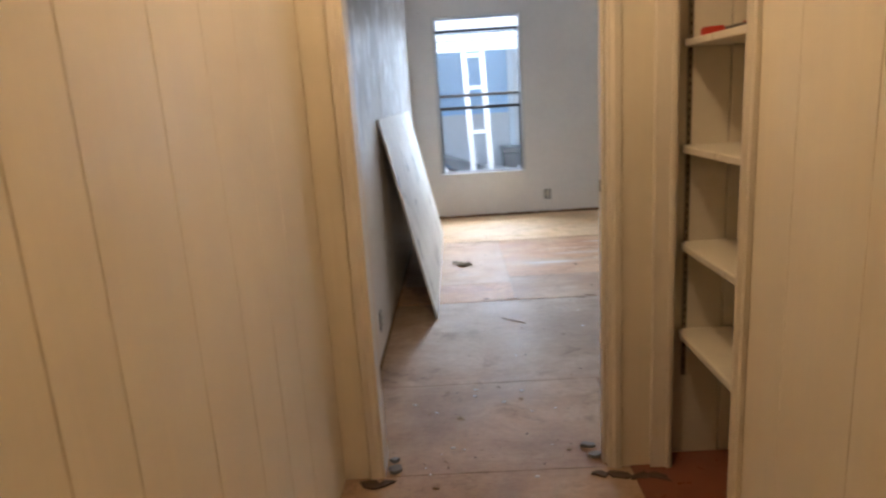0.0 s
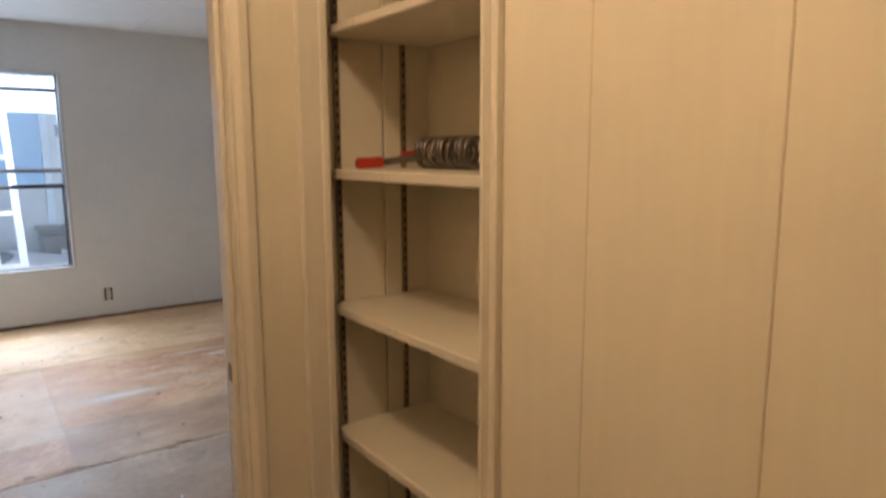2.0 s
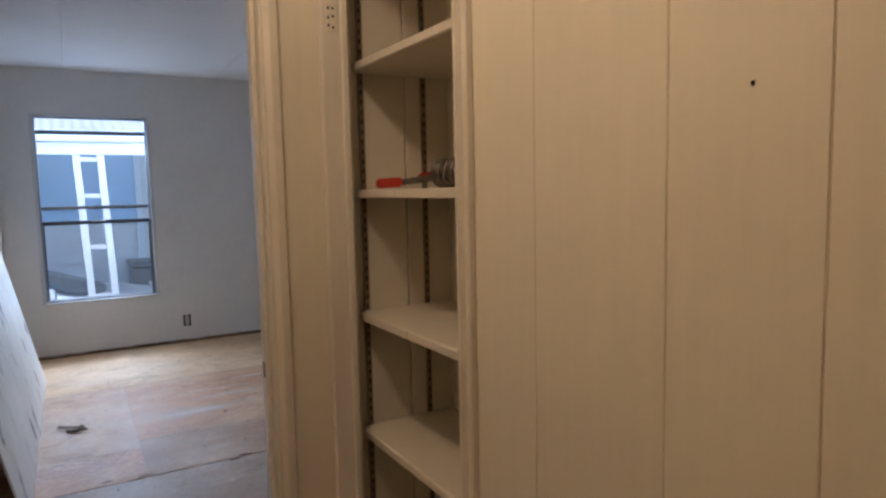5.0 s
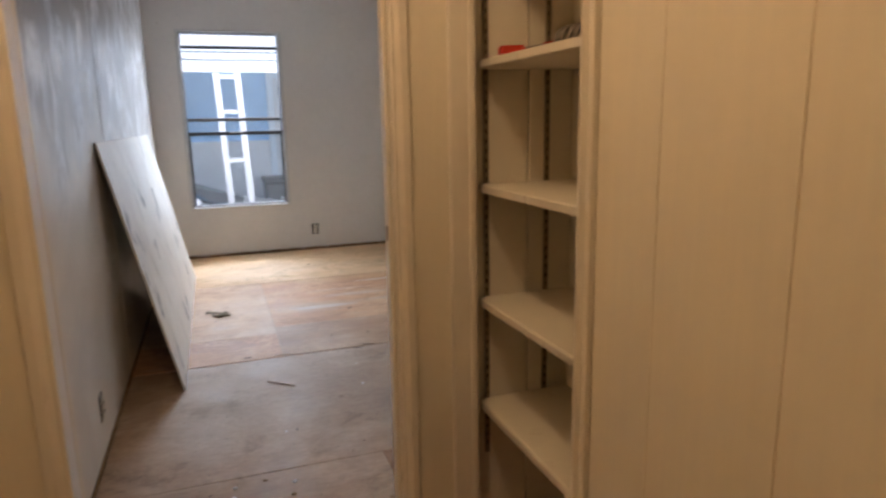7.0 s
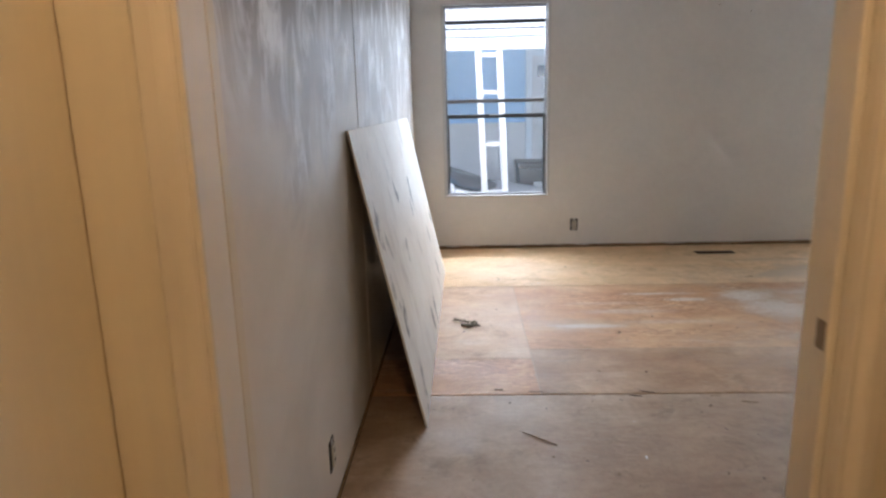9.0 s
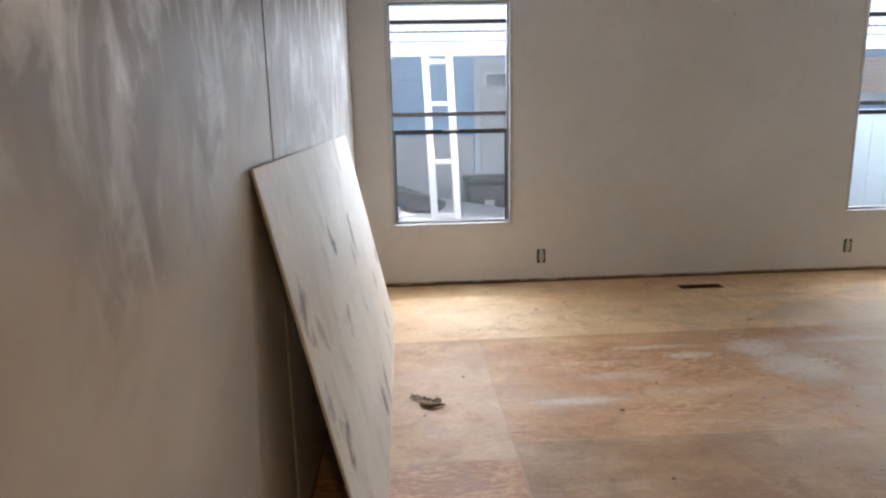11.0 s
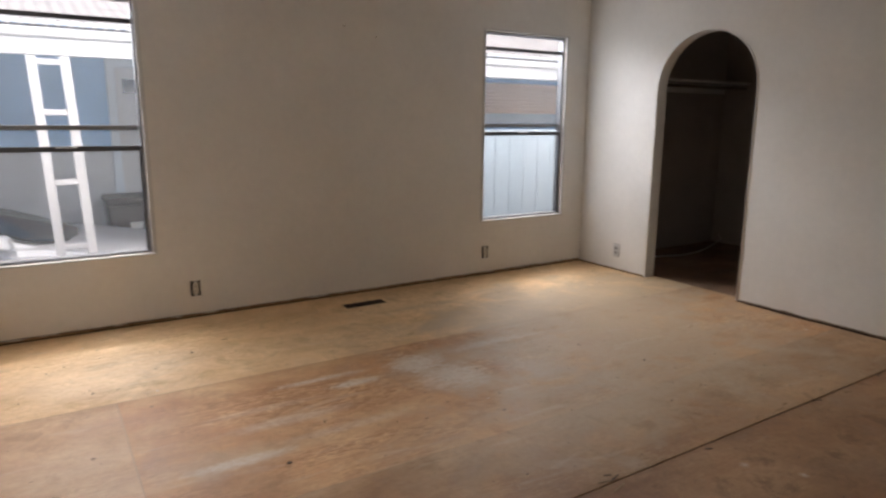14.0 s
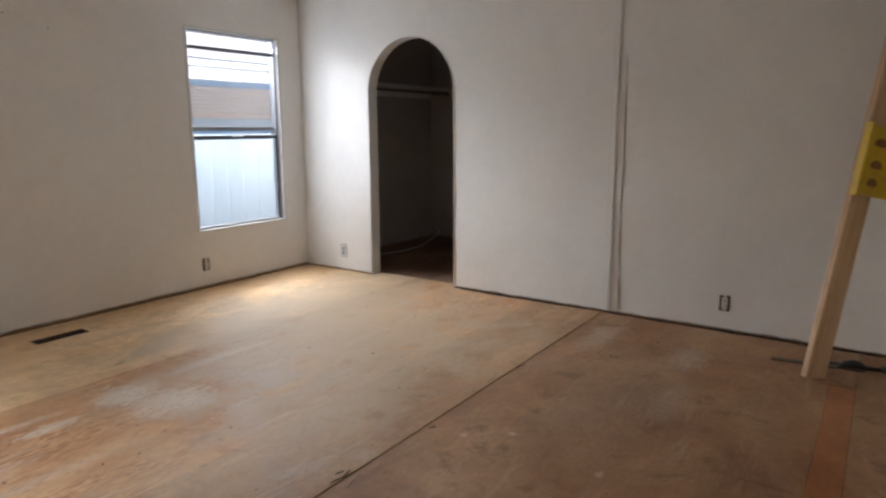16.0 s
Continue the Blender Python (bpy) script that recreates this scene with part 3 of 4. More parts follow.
part("floor_patch", boxes((HALL_E - 0.1, 1.03, 1.3, 2.342, 0.0, 0.004), bevel=0.001), M_LINO, floor, "red-brown worn lino patch")

# dark unfinished foot of the walls: open gap, ragged raw wood strip above it
jag = random.Random(3)


def ragged(a, b, z0, z1, thick, axis, at):
    """A strip along x or y whose upper edge is torn unevenly."""
    bm = bmesh.new()
    n = max(2, int((b - a) / 0.06))
    rows = []
    for k in range(n + 1):
        u, top = a + (b - a) * k / n, z1 + jag.uniform(-0.45, 0.45) * (z1 - z0)
        q = [(at, z0), (at, top), (at - thick, top), (at - thick, z0)]
        rows.append([bm.verts.new((u, p, z) if axis == "x" else (p, u, z)) for p, z in q])
    for r0, r1 in zip(rows, rows[1:]):
        for i in range(4):
            bm.faces.new((r0[i], r1[i], r1[(i + 1) % 4], r0[(i + 1) % 4]))
    bm.faces.new(rows[0])
    bm.faces.new(rows[-1][::-1])
    bmesh.ops.recalc_face_normals(bm, faces=bm.faces)
    return bm


base = structure("baseboard", boxes((XW, XE, YN - 0.005, YN - 0.001, 0.0, 0.007), (XE - 0.006, XE - 0.001, 2.4, YA - R - 0.01, 0.0, 0.008), (XE - 0.004, XE - 0.001, YA + R + 0.01, YN - 0.006, 0.0, 0.005), (XW + 0.001, XW + 0.004, YS, YN - 0.006, 0.0, 0.008)), M_GAP, "dark dirty gap where the baseboard was removed", "baseboard")
part("raw_strip", ragged(XW, XE - 0.01, 0.0075, 0.020, 0.006, "x", YN - 0.0008), M_RAWEDGE, base, "torn raw brown wood strip")
part("raw_strip", ragged(2.41, YA - R - 0.02, 0.0085, 0.018, 0.005, "y", XE - 0.0008), M_GREYEDGE, base, "torn grey wallboard strip")
part("raw_strip", ragged(YA + R + 0.02, YN - 0.02, 0.0055, 0.014, 0.004, "y", XE - 0.0008), M_RAWEDGE, base, "torn raw brown wood strip")
part("dark_crack", ragged(XW, XE - 0.01, 0.0222, 0.0250, 0.002, "x", YN - 0.0008), M_GAP, base, "dark crack above the strip")
part("raw_strip", ragged(YS, YN - 0.02, 0.0085, 0.022, -0.004, "y", XW + 0.0008), M_RAWEDGE, base, "torn raw brown wood strip")
for a, b, off, r in ((2.5, 3.4, 0.03, 0.004), (3.3, 4.15, 0.022, 0.005), (4.3, 5.4, 0.025, 0.004)):
    pts = [(XE - off + jag.uniform(-0.012, 0.012), a + (b - a) * k / 9, r * 0.9) for k in range(10)]
    solid("floor_strip", tube(pts, r, 6, [jag.uniform(0.5, 1.2) for _ in pts]), M_SOOT, (0, 0, 0), "dark splintered strip left along the wall foot", "debris", "strips at the wall foot")

# closet behind the arch: its shade is put into a darker wall colour
structure("wall_closet_east", boxes((6.75, 6.87, 4.1, YN, -0.05, 2.6)), M_CLOSET, "closet end wall, toned dark for shade", "wall")
structure("wall_closet_south", boxes((XE + 0.111, 6.749, 4.1, 4.2, -0.05, 2.6)), M_CLOSET, "closet side wall, toned dark for shade", "wall")
# thin sheets added over the walls to carry that shade tone
structure("wall_closet_north", boxes((XE + 0.111, 6.749, YN - 0.006, YN - 0.002, 0.0, ZC)), M_CLOSET, "added shade-toned sheet over the wall behind the arch", "wall")
structure("wall_closet_west", boxes((XE + 0.1102, XE + 0.114, 4.201, YA - R - 0.01, 0.0, ZC)), M_CLOSET, "added shade-toned sheet over the wall beside the arch", "wall")


# ---- the hall shell ----
hall_west = structure("wall_hall_west", boxes((-0.55, HALL_W - 0.0014, -1.3, YD - 0.001, -0.05, 2.6)), M_GROOVE, "cream painted vertical wood panelling in the hall", "wall")
edges = (-1.2, -0.9, -0.55, -0.2, 0.15, 0.48, 0.885, 1.024, 1.266, 1.48, 1.668, 1.864, YD - 0.005)
for a, b in zip(edges, edges[1:]):
    part("panel_board", boxes((HALL_W - 0.0035, HALL_W, a + 0.0008, b - 0.0008, 0.0, ZC - 0.001), bevel=0.0012), M_HALL, hall_west)

NY0, NY1, NZ = 1.665, 2.241, 2.024
hall_east = structure("wall_hall_east", boxes((HALL_E + 0.0014, 0.76, -1.3, NY0 - 0.001, -0.05, 2.6), (HALL_E + 0.0014, 0.721, NY0 - 0.001, 2.344, NZ + 0.001, 2.6), (HALL_E + 0.004, 0.719, NY1 + 0.012, 2.263, -0.05, NZ)), M_GROOVE, "cream painted vertical wood panelling around the shelf niche", "wall")
edges = (-1.2, -0.86, -0.5, -0.2, 0.1, 0.42, 0.66, 0.86, 1.076, 1.252, 1.485, 1.642)
for a, b in zip(edges, edges[1:]):
    part("panel_board", boxes((HALL_E, HALL_E + 0.0035, a + 0.0008, b - 0.0008, 0.0, ZC - 0.001), bevel=0.0012), M_HALL, hall_east)
edges = (1.642, 1.906, 2.11, YD - 0.005)
for a, b in zip(edges, edges[1:]):
    part("panel_board", boxes((HALL_E, HALL_E + 0.0035, a + 0.0008, b - 0.0008, NZ + 0.03, ZC - 0.001), bevel=0.0012), M_HALL, hall_east)
structure("wall_hall_south", boxes((-0.5, 0.8, -1.32, -1.2, -0.05, 2.6)), M_HALL, "plain cream wall closing the hall", "wall")

# niche: side panel, back and top
structure("niche_side", boxes((0.69, 0.905, 2.330, 2.3445, 0.0, 2.35), (0.909, 1.05, 2.330, 2.3445, 0.0, 2.35), bevel=0.002), M_SHELF, "cream painted side panel of the shelf niche", "wall")
structure("niche_back", boxes((1.04, 1.08, 1.25, 2.329, 0.0, 2.35), (0.7605, 1.04, 1.23, 1.25, 0.0, 2.35)), M_SHELF, "cream painted back of the shelf niche", "wall")
structure("niche_top", boxes((0.761, 1.04, 1.25, 2.329, 2.34, 2.36)), M_SHELF, "top board of the shelf niche", "wall")

# niche casing
casing = thing("niche_casing", (0, 0, 0), "cream painted wooden casing around the shelf niche", "door casing")
casing["kind"] = "structure"
part("side_trim", prism([(HALL_E - 0.001, NY0 - 0.026), (0.668, NY0 - 0.026), (0.666, NY0 - 0.023), (0.666, NY0 - 0.014), (0.661, NY0 - 0.011), (0.657, NY0 - 0.009), (0.657, NY0 - 0.002), (0.659, NY0), (HALL_E - 0.001, NY0)], NZ + 0.046, "z", 0.0), M_TRIM, casing)
part("side_jamb", boxes((0.682, 0.759, NY0 - 0.002, NY0 + 0.010, 0.0, NZ - 0.001), bevel=0.001), M_TRIM, casing)
part("head_trim", boxes((0.657, HALL_E - 0.001, NY0 + 0.001, 2.257, NZ, NZ + 0.046), bevel=0.004), M_TRIM, casing)
part("head_jamb", boxes((0.6585, 0.720, NY0 + 0.011, NY1 - 0.001, NZ - 0.012, NZ - 0.001), bevel=0.001), M_TRIM, casing)
part("side_trim", boxes((0.647, HALL_E + 0.007, NY1 + 0.0005, 2.258, 0.0, NZ - 0.001), bevel=0.003), M_TRIM, casing)
part("side_jamb", boxes((0.649, 0.718, NY1 - 0.001, NY1 + 0.011, 0.0, NZ - 0.013), bevel=0.001), M_TRIM, casing)
part("stop_bead", boxes((0.694, 0.712, NY1 - 0.010, NY1 - 0.0015, 0.0, NZ - 0.014), bevel=0.003), M_TRIM, casing)
hinge = part("hinge_leaf", boxes((0.661, 0.689, NY1 - 0.0035, NY1 - 0.001, 1.778, 1.842), bevel=0.0008), M_TRIM, casing, "painted-over hinge leaf")
bm = boxes(*[(0.661 + dx, 0.6665 + dx, NY1 - 0.0048, NY1 - 0.0036, 1.785 + dz, 1.7915 + dz) for dx, dz in ((0.002, 0.004), (0.013, 0.0), (0.002, 0.022), (0.013, 0.026), (0.002, 0.044), (0.013, 0.044))], bevel=0.001)
part("screw_hole", bm, M_SLOT, hinge)

# doorway casing
dc = thing("door_casing", (0, 0, 0), "cream painted door casing with worn feet", "door casing")
dc["kind"] = "structure"
def moulding(inner, outer, front, back):
    """Casing outline across its width: thin inner lip, sloping cove, flat with a rounded outer edge."""
    w, d = outer - inner, front - back
    return [(inner + w * u, back + d * v) for u, v in ((0, 0), (0, 0.38), (0.10, 0.50), (0.16, 0.44), (0.24, 0.50), (0.44, 0.90), (0.52, 1.0), (0.90, 1.0), (0.97, 0.93), (1.0, 0.80), (1.0, 0))]


for a, b in ((DOOR_R + 0.001, 0.549), (DOOR_L - 0.001, -0.321)):
    part("side_trim", prism(moulding(a, b, YD - 0.019, YD - 0.0005), 2.04, "z", 0.002), M_TRIM, dc)
    part("side_trim", prism(moulding(a if a > 0 else a - 0.0195, b + (0.02 if a > 0 else 0), YS + 0.016, YS + 0.0005), 2.04, "z", 0.002), M_TRIM, dc)
part("head_trim", prism([(y, z) for z, y in moulding(DOOR_H + 0.001, 2.0425, YD - 0.019, YD - 0.0005)], DOOR_R - DOOR_L + 0.03, "x", DOOR_L - 0.015), M_TRIM, dc)
part("head_trim", boxes((DOOR_L, DOOR_R, YS + 0.0005, YS + 0.0158, DOOR_H + 0.001, 2.0418), bevel=0.004), M_TRIM, dc)
part("jamb", boxes((DOOR_R, DOOR_R + 0.0195, YD, YS, 0.0, DOOR_H + 0.019), bevel=0.001), M_TRIM, dc)
# left jamb face takes the wall colour, its far edge the trim colour
part("jamb", boxes((DOOR_L - 0.0195, DOOR_L - 0.004, YD, 2.347, 0.0, DOOR_H + 0.019), bevel=0.001), M_WALL, dc, "off-white jamb face")
part("jamb_edge", boxes((DOOR_L - 0.0195, DOOR_L - 0.003, 2.3475, YS + 0.012, 0.0, DOOR_H + 0.019), bevel=0.002), M_TRIM, dc)
part("head_jamb", boxes((DOOR_L + 0.001, DOOR_R - 0.001, YD, YS, DOOR_H, DOOR_H + 0.0195), bevel=0.001), M_TRIM, dc)
part("door_stop", boxes((DOOR_R - 0.012, DOOR_R - 0.0005, YD + 0.02, YD + 0.055, 0.0, DOOR_H - 0.013), bevel=0.002), M_TRIM, dc)
part("door_stop", boxes((DOOR_L + 0.0006, DOOR_R - 0.0006, YD + 0.02, YD + 0.055, DOOR_H - 0.0125, DOOR_H - 0.0005), bevel=0.002), M_TRIM, dc)
part("strike_plate", boxes((DOOR_R - 0.0135, DOOR_R - 0.0122, YD + 0.026, YD + 0.046, 0.958, 0.996), bevel=0.0004), M_STEEL, dc, "dull metal strike plate")


# ---- windows ----
def window(name, w, label, rail, gap):
    x0, x1, z0, z1 = w
    t = thing(name, (0, 0, 0), label, "window")
    t["kind"] = "structure"
    y = YN
    fl, pr = 0.016, 0.006
    part("inner_trim", boxes((x0 - 0.008, x0 + fl, y - pr, y + 0.05, z0, z1), bevel=0.002), M_ALUW, t)
    part("inner_trim", boxes((x1 - fl, x1 + 0.008, y - pr, y + 0.05, z0, z1), bevel=0.002), M_ALUW, t)
    part("inner_trim", boxes((x0 - 0.008, x1 + 0.008, y - pr, y + 0.05, z1 + 0.0005, z1 + 0.012), bevel=0.002), M_ALUW, t)
    part("window_sill", boxes((x0 - 0.012, x1 + 0.012, y - 0.014, y + 0.05, z0 - 0.012, z0 - 0.0005), bevel=0.003), M_ALUW, t)
    a, b = x0 + fl + 0.0005, x1 - fl - 0.0005
    for p, q in ((a, a + 0.014), (b - 0.014, b)):
        part("window_frame", boxes((p, q, y + 0.03, y + 0.10, z0, z1), bevel=0.002), M_FRAME, t)
    part("window_frame", boxes((a + 0.0145, b - 0.0145, y + 0.03, y + 0.10, z1 - 0.016, z1), bevel=0.002), M_FRAME, t)
    part("window_frame", boxes((a + 0.0145, b - 0.0145, y + 0.03, y + 0.10, z0, z0 + 0.016), bevel=0.002), M_FRAME, t)
    zr = z0 + rail
    part("meeting_rail", boxes((a + 0.015, b - 0.015, y + 0.036, y + 0.062, zr - 0.018, zr + 0.014), bevel=0.002), M_ALUD, t, "dark lower sash rail")
    part("sash_rail", boxes((a + 0.015, b - 0.015, y + 0.066, y + 0.092, zr + gap - 0.015, zr + gap + 0.015), bevel=0.003), M_FRAME, t)
    part("top_rail", boxes((a + 0.015, b - 0.015, y + 0.050, y + 0.075, z1 - 0.148, z1 - 0.120), bevel=0.002), M_ALUD, t)
    for p in (a + 0.015, b - 0.027):
        part("sash_stile", boxes((p, p + 0.012, y + 0.038, y + 0.060, z0 + 0.0165, zr - 0.0185), bevel=0.002), M_ALUD, t, "dark lower sash stile")
    part("latch", boxes(((a + b) / 2 - 0.06, (a + b) / 2 + 0.06, y + 0.028, y + 0.0355, zr + 0.002, zr + 0.012), bevel=0.002), M_ALU, t)
    for nm, c0, c1, yy in (("pane", z0 + 0.0165, zr - 0.0185, y + 0.048), ("pane", zr + 0.0145, z1 - 0.0165, y + 0.080)):
        inset = 0.0275 if c0 < zr - 0.1 else 0.0145
        g = part(nm, boxes((a + inset, b - inset, yy, yy + 0.003, c0, c1)), M_GLASS, t)
        g.visible_shadow = False
    return t


window("window_1", WIN_A, "single-hung aluminium window facing the neighbouring carport", 0.690, 0.127)
window("window_2", WIN_B, "single-hung aluminium window beside the arch", 0.757, 0.070)


# ---- things of the hall ----
for i, z in enumerate((0.471, 0.774, 1.087, 1.406, 1.724)):
    pts = [(1.039, 1.2505), (1.039, 2.3285), (0.783, 2.3285)] + [(0.777 - 0.024 * math.sin(a), 2.3045 + 0.024 * math.cos(a)) for a in (math.pi / 2 * k / 6 for k in range(7))] + [(0.753, 1.690), (0.765, 1.678), (0.765, 1.2505)]
    bm = prism([(x, y) for x, y in pts], 0.021, "z", -0.021, bevel=0.003)
    shelf = thing("niche_shelf", (0, 0, z), "cream painted wooden shelf board with rounded corner", "shelf", "niche shelves")
    part("board", bm, M_SHELF, shelf)
    part("front_edge", boxes((0.7505, 0.7528, 1.692, 2.300, -0.0195, -0.0015), bevel=0.0008), M_TRIM, shelf)


def standard(x):
    """A slotted shelf standard on the niche's side panel."""
    t = thing("shelf_standard", (x, 2.330, 0.30), "brown slotted metal shelf standard on the niche wall", "shelf standard", "shelf standards")
    part("channel", boxes((-0.0075, 0.0075, -0.006, 0.0, 0.0, 1.84), bevel=0.001), M_STEEL, t)
    bm = boxes(*[(-0.002, 0.002, -0.0068, -0.0062, 0.03 + k * 0.0254, 0.041 + k * 0.0254) for k in range(70)])
    tagged(part("slot_strip", bm, M_SLOT, t), kind="stuff")
    return t


standard(0.779)
standard(0.962)

# red-handled tool with a coil of cable, on the second shelf from the top


def bar(p, q, wide, high, tip=1.0):
    """A flat bar from p to q with softened edges."""
    p, q = Vector(p), Vector(q)
    u = (q - p).normalized()
    side = Vector((0, 0, 1)).cross(u).normalized() * wide / 2
    up = Vector((0, 0, high / 2))
    b2 = bmesh.new()
    v = [b2.verts.new(e + side * a * k + up * c * k) for e, k in ((p, tip), (q, 1.0)) for a, c in ((-1, -1), (1, -1), (1, 1), (-1, 1))]
    for f in ((3, 2, 1, 0), (4, 5, 6, 7), (0, 1, 5, 4), (1, 2, 6, 5), (2, 3, 7, 6), (3, 0, 4, 7)):
        b2.faces.new([v[i] for i in f])
    bmesh.ops.bevel(b2, geom=b2.edges[:], offset=min(wide, high) * 0.18, segments=2, affect="EDGES", clamp_overlap=True)
    return b2


tool = thing("coiled_snake", (0.86, 2.20, 1.406), "coil of grey steel cable with a red plastic handle", "drain snake")
part("red_handle", bar((-0.085, 0.030, 0.014), (-0.022, 0.024, 0.017), 0.028, 0.024), M_RED, tool, "red plastic handle")
part("red_lever", bar((0.040, 0.045, 0.030), (0.085, 0.036, 0.038), 0.014, 0.016), M_RED, tool, "red plastic lever")
part("lever", bar((-0.024, 0.022, 0.016), (0.080, -0.005, 0.030), 0.018, 0.020, 0.7), M_RUST, tool, "grey metal lever")
coil = [(0.09 + 0.030 * math.cos(a) + 0.004 * math.sin(0.7 * a), 0.025 - 0.021 * a / (2 * math.pi), 0.038 + 0.032 * math.sin(a)) for a in (2 * math.pi * k / 14 for k in range(14 * 10))]
part("cable_coil", tube(coil, 0.006, 6), M_RUST, tool, "coiled grey steel cable")

# nail holes and a knot in the panelling
for y, z, r in ((1.151, 1.499, 0.0021), (1.393, 1.799, 0.0012), (1.354, 1.714, 0.0011), (1.269, 1.695, 0.0011), (1.287, 1.669, 0.0011), (1.056, 1.694, 0.0010), (1.453, 1.998, 0.0014), (1.112, 1.854, 0.0011)):
    pts = [(r * (1 + 0.25 * math.sin(3 * a)) * math.cos(a), 1.5 * r * (1 + 0.2 * math.cos(2 * a)) * math.sin(a)) for a in (2 * math.pi * k / 10 for k in range(10))]
    part("nail_hole", prism([(y + p, z + q) for p, q in pts], 0.0012, "x", HALL_E - 0.0009), M_SLOT, hall_east)

# ---- things of the bedroom ----


def outlet(at, label):
    """An open outlet without its cover plate."""
    t = thing("wall_outlet", at, label, "outlet", "bare wall outlets")
    part("box", boxes((-0.033, 0.033, -0.002, 0.003, -0.053, 0.053), bevel=0.001), M_BOX, t, "dark open box edge")
    part("yoke", boxes((-0.009, 0.009, -0.004, -0.0021, -0.054, 0.054), bevel=0.0005), M_ALU, t, "bright metal yoke")
    recept = part("receptacle", boxes((-0.019, 0.019, -0.010, -0.0041, -0.039, 0.039), bevel=0.003), M_PLATE, t)
    for dz in (-0.017, 0.017):
        part("slot", boxes((-0.007, -0.004, -0.0108, -0.0101, dz - 0.006, dz + 0.006)), M_SLOT, recept)
        part("slot", boxes((0.004, 0.007, -0.0108, -0.0101, dz - 0.006, dz + 0.006)), M_SLOT, recept)
    return t


o = outlet((1.012, YN, 0.204), "bare cream outlet without cover on the painted wall")
copy_thing(o, pose(3.488, YN, 0.203))
copy_thing(o, pose(XE, 3.372, 0.188, 0, 0, -90))
copy_thing(o, pose(XW, 3.354, 0.198, 0, 0, 90))


def cover(at):
    t = thing("covered_outlet", at, "white outlet with cover plate beside the arch", "outlet")
    # dark sheet drawn as the shadow line round the plate
    part("shadow_gap", boxes((-0.038, 0.038, -0.001, -0.0004, -0.060, 0.060)), M_CREASE, t)
    part("cover_plate", boxes((-0.035, 0.035, -0.006, -0.0011, -0.057, 0.057), bevel=0.003), M_ALUW, t)
    for dz in (-0.020, 0.020):
        part("receptacle", boxes((-0.016, 0.016, -0.009, -0.0061, dz - 0.014, dz + 0.014), bevel=0.002), M_MORTAR, t)
    return t


cover(pose(XE, 6.735, 0.185, 0, 0, -90))

# leaning board
lean = math.atan2(0.257, 1.19)
board = thing("leaning_board", pose(-0.123, 3.90, 0.001, 0, math.degrees(-lean), 0), "whitewashed weathered plywood sheet leaning on the wall", "plywood sheet")
part("face", boxes((-0.004, 0.0, 0.0, 2.50, 0.0, 1.215), bevel=0.001), M_BOARD, board)
part("core", boxes((-0.009, -0.0041, 0.001, 2.499, 0.001, 1.214), bevel=0.001), M_BOARDEDGE, board)

# lumber leaning in the south-east corner with a yellow clamp on it
pA, pB = Vector((4.03, 2.80, 0.012)), Vector((4.43, 2.53, 2.465))
d = (pB - pA)
zax = d.normalized()
yax = Vector((0.62, 0.78, 0.0))
yax = (yax - zax * yax.dot(zax)).normalized()
xax = yax.cross(zax)
m = Matrix((xax, yax, zax)).transposed().to_4x4()
m.translation = pA
lumber = thing("lumber_plank", m, "pale pine plank leaning in the bedroom corner", "lumber")
part("plank", boxes((-0.068, 0.068, -0.019, 0.019, 0.0, d.length), bevel=0.004), M_LUMBER, lumber)
clamp = thing("yellow_bracket", m @ pose(0, -0.020, 1.14, 0, 0, 0), "yellow plastic level block with brown markings on the plank", "tool")
part("body", boxes((-0.085, 0.16, -0.03, -0.001, -0.16, 0.19), bevel=0.008), M_YELLOW, clamp)
part("edge_rib", boxes((-0.098, -0.078, -0.045, -0.0005, -0.17, 0.20), bevel=0.005), M_YELLOW, clamp)
for z, wd in ((-0.10, 0.07), (-0.01, 0.08), (0.10, 0.09)):
    pts = [(wd * 0.5 * math.cos(a), 0.032 * math.sin(a) * (1 if math.sin(a) > 0 else 0.35)) for a in (2 * math.pi * k / 14 for k in range(14))]
    part("marking", prism([(0.005 + p, z + q) for p, q in pts], 0.0015, "y", -0.0322), M_BROWNMARK, clamp, "brown printed mark")

# black tool on the floor behind the plank
bt = thing("hand_tool", pose(4.33, 2.66, 0.0, 0, 0, 98), "black hand tool lying on the floor", "tool")
part("shaft", tube([(-0.16, 0, 0.012), (0.0, 0.0, 0.012), (0.12, 0.005, 0.014)], 0.011, 8), M_BLACK, bt)
part("head", prism([(-0.16, -0.02), (-0.24, -0.045), (-0.29, -0.02), (-0.29, 0.025), (-0.23, 0.05), (-0.16, 0.02)], 0.03, "z", 0.0, bevel=0.006), M_BLACK, bt)


def register(at, w, dep, label):
    """A floor register: dark well with slats."""
    t = thing("floor_register", at, label, "floor vent", "floor vents")
    part("well", boxes((0.001, w - 0.001, 0.001, dep - 0.001, -0.0135, -0.0016)), M_SLOT, t)
    for k in range(7):
        yy = 0.008 + k * (dep - 0.016) / 6
        part("slat", boxes((0.004, w - 0.004, yy - 0.002, yy + 0.002, -0.0015, 0.0008)), M_SOOT, t)
    return t


register((VENT[0], VENT[2], 0.0), VENT[1] - VENT[0], VENT[3] - VENT[2], "dark rusty floor vent opening below the wall")
solid("scrap_strip", boxes((-0.017, 0.017, -0.23, 0.23, 0.0, 0.012), bevel=0.002), M_SCRAP, pose(4.275, 2.80, 0.001, 0, 0, 8), "grey-brown scrap wood strip on the plywood floor", "scrap")
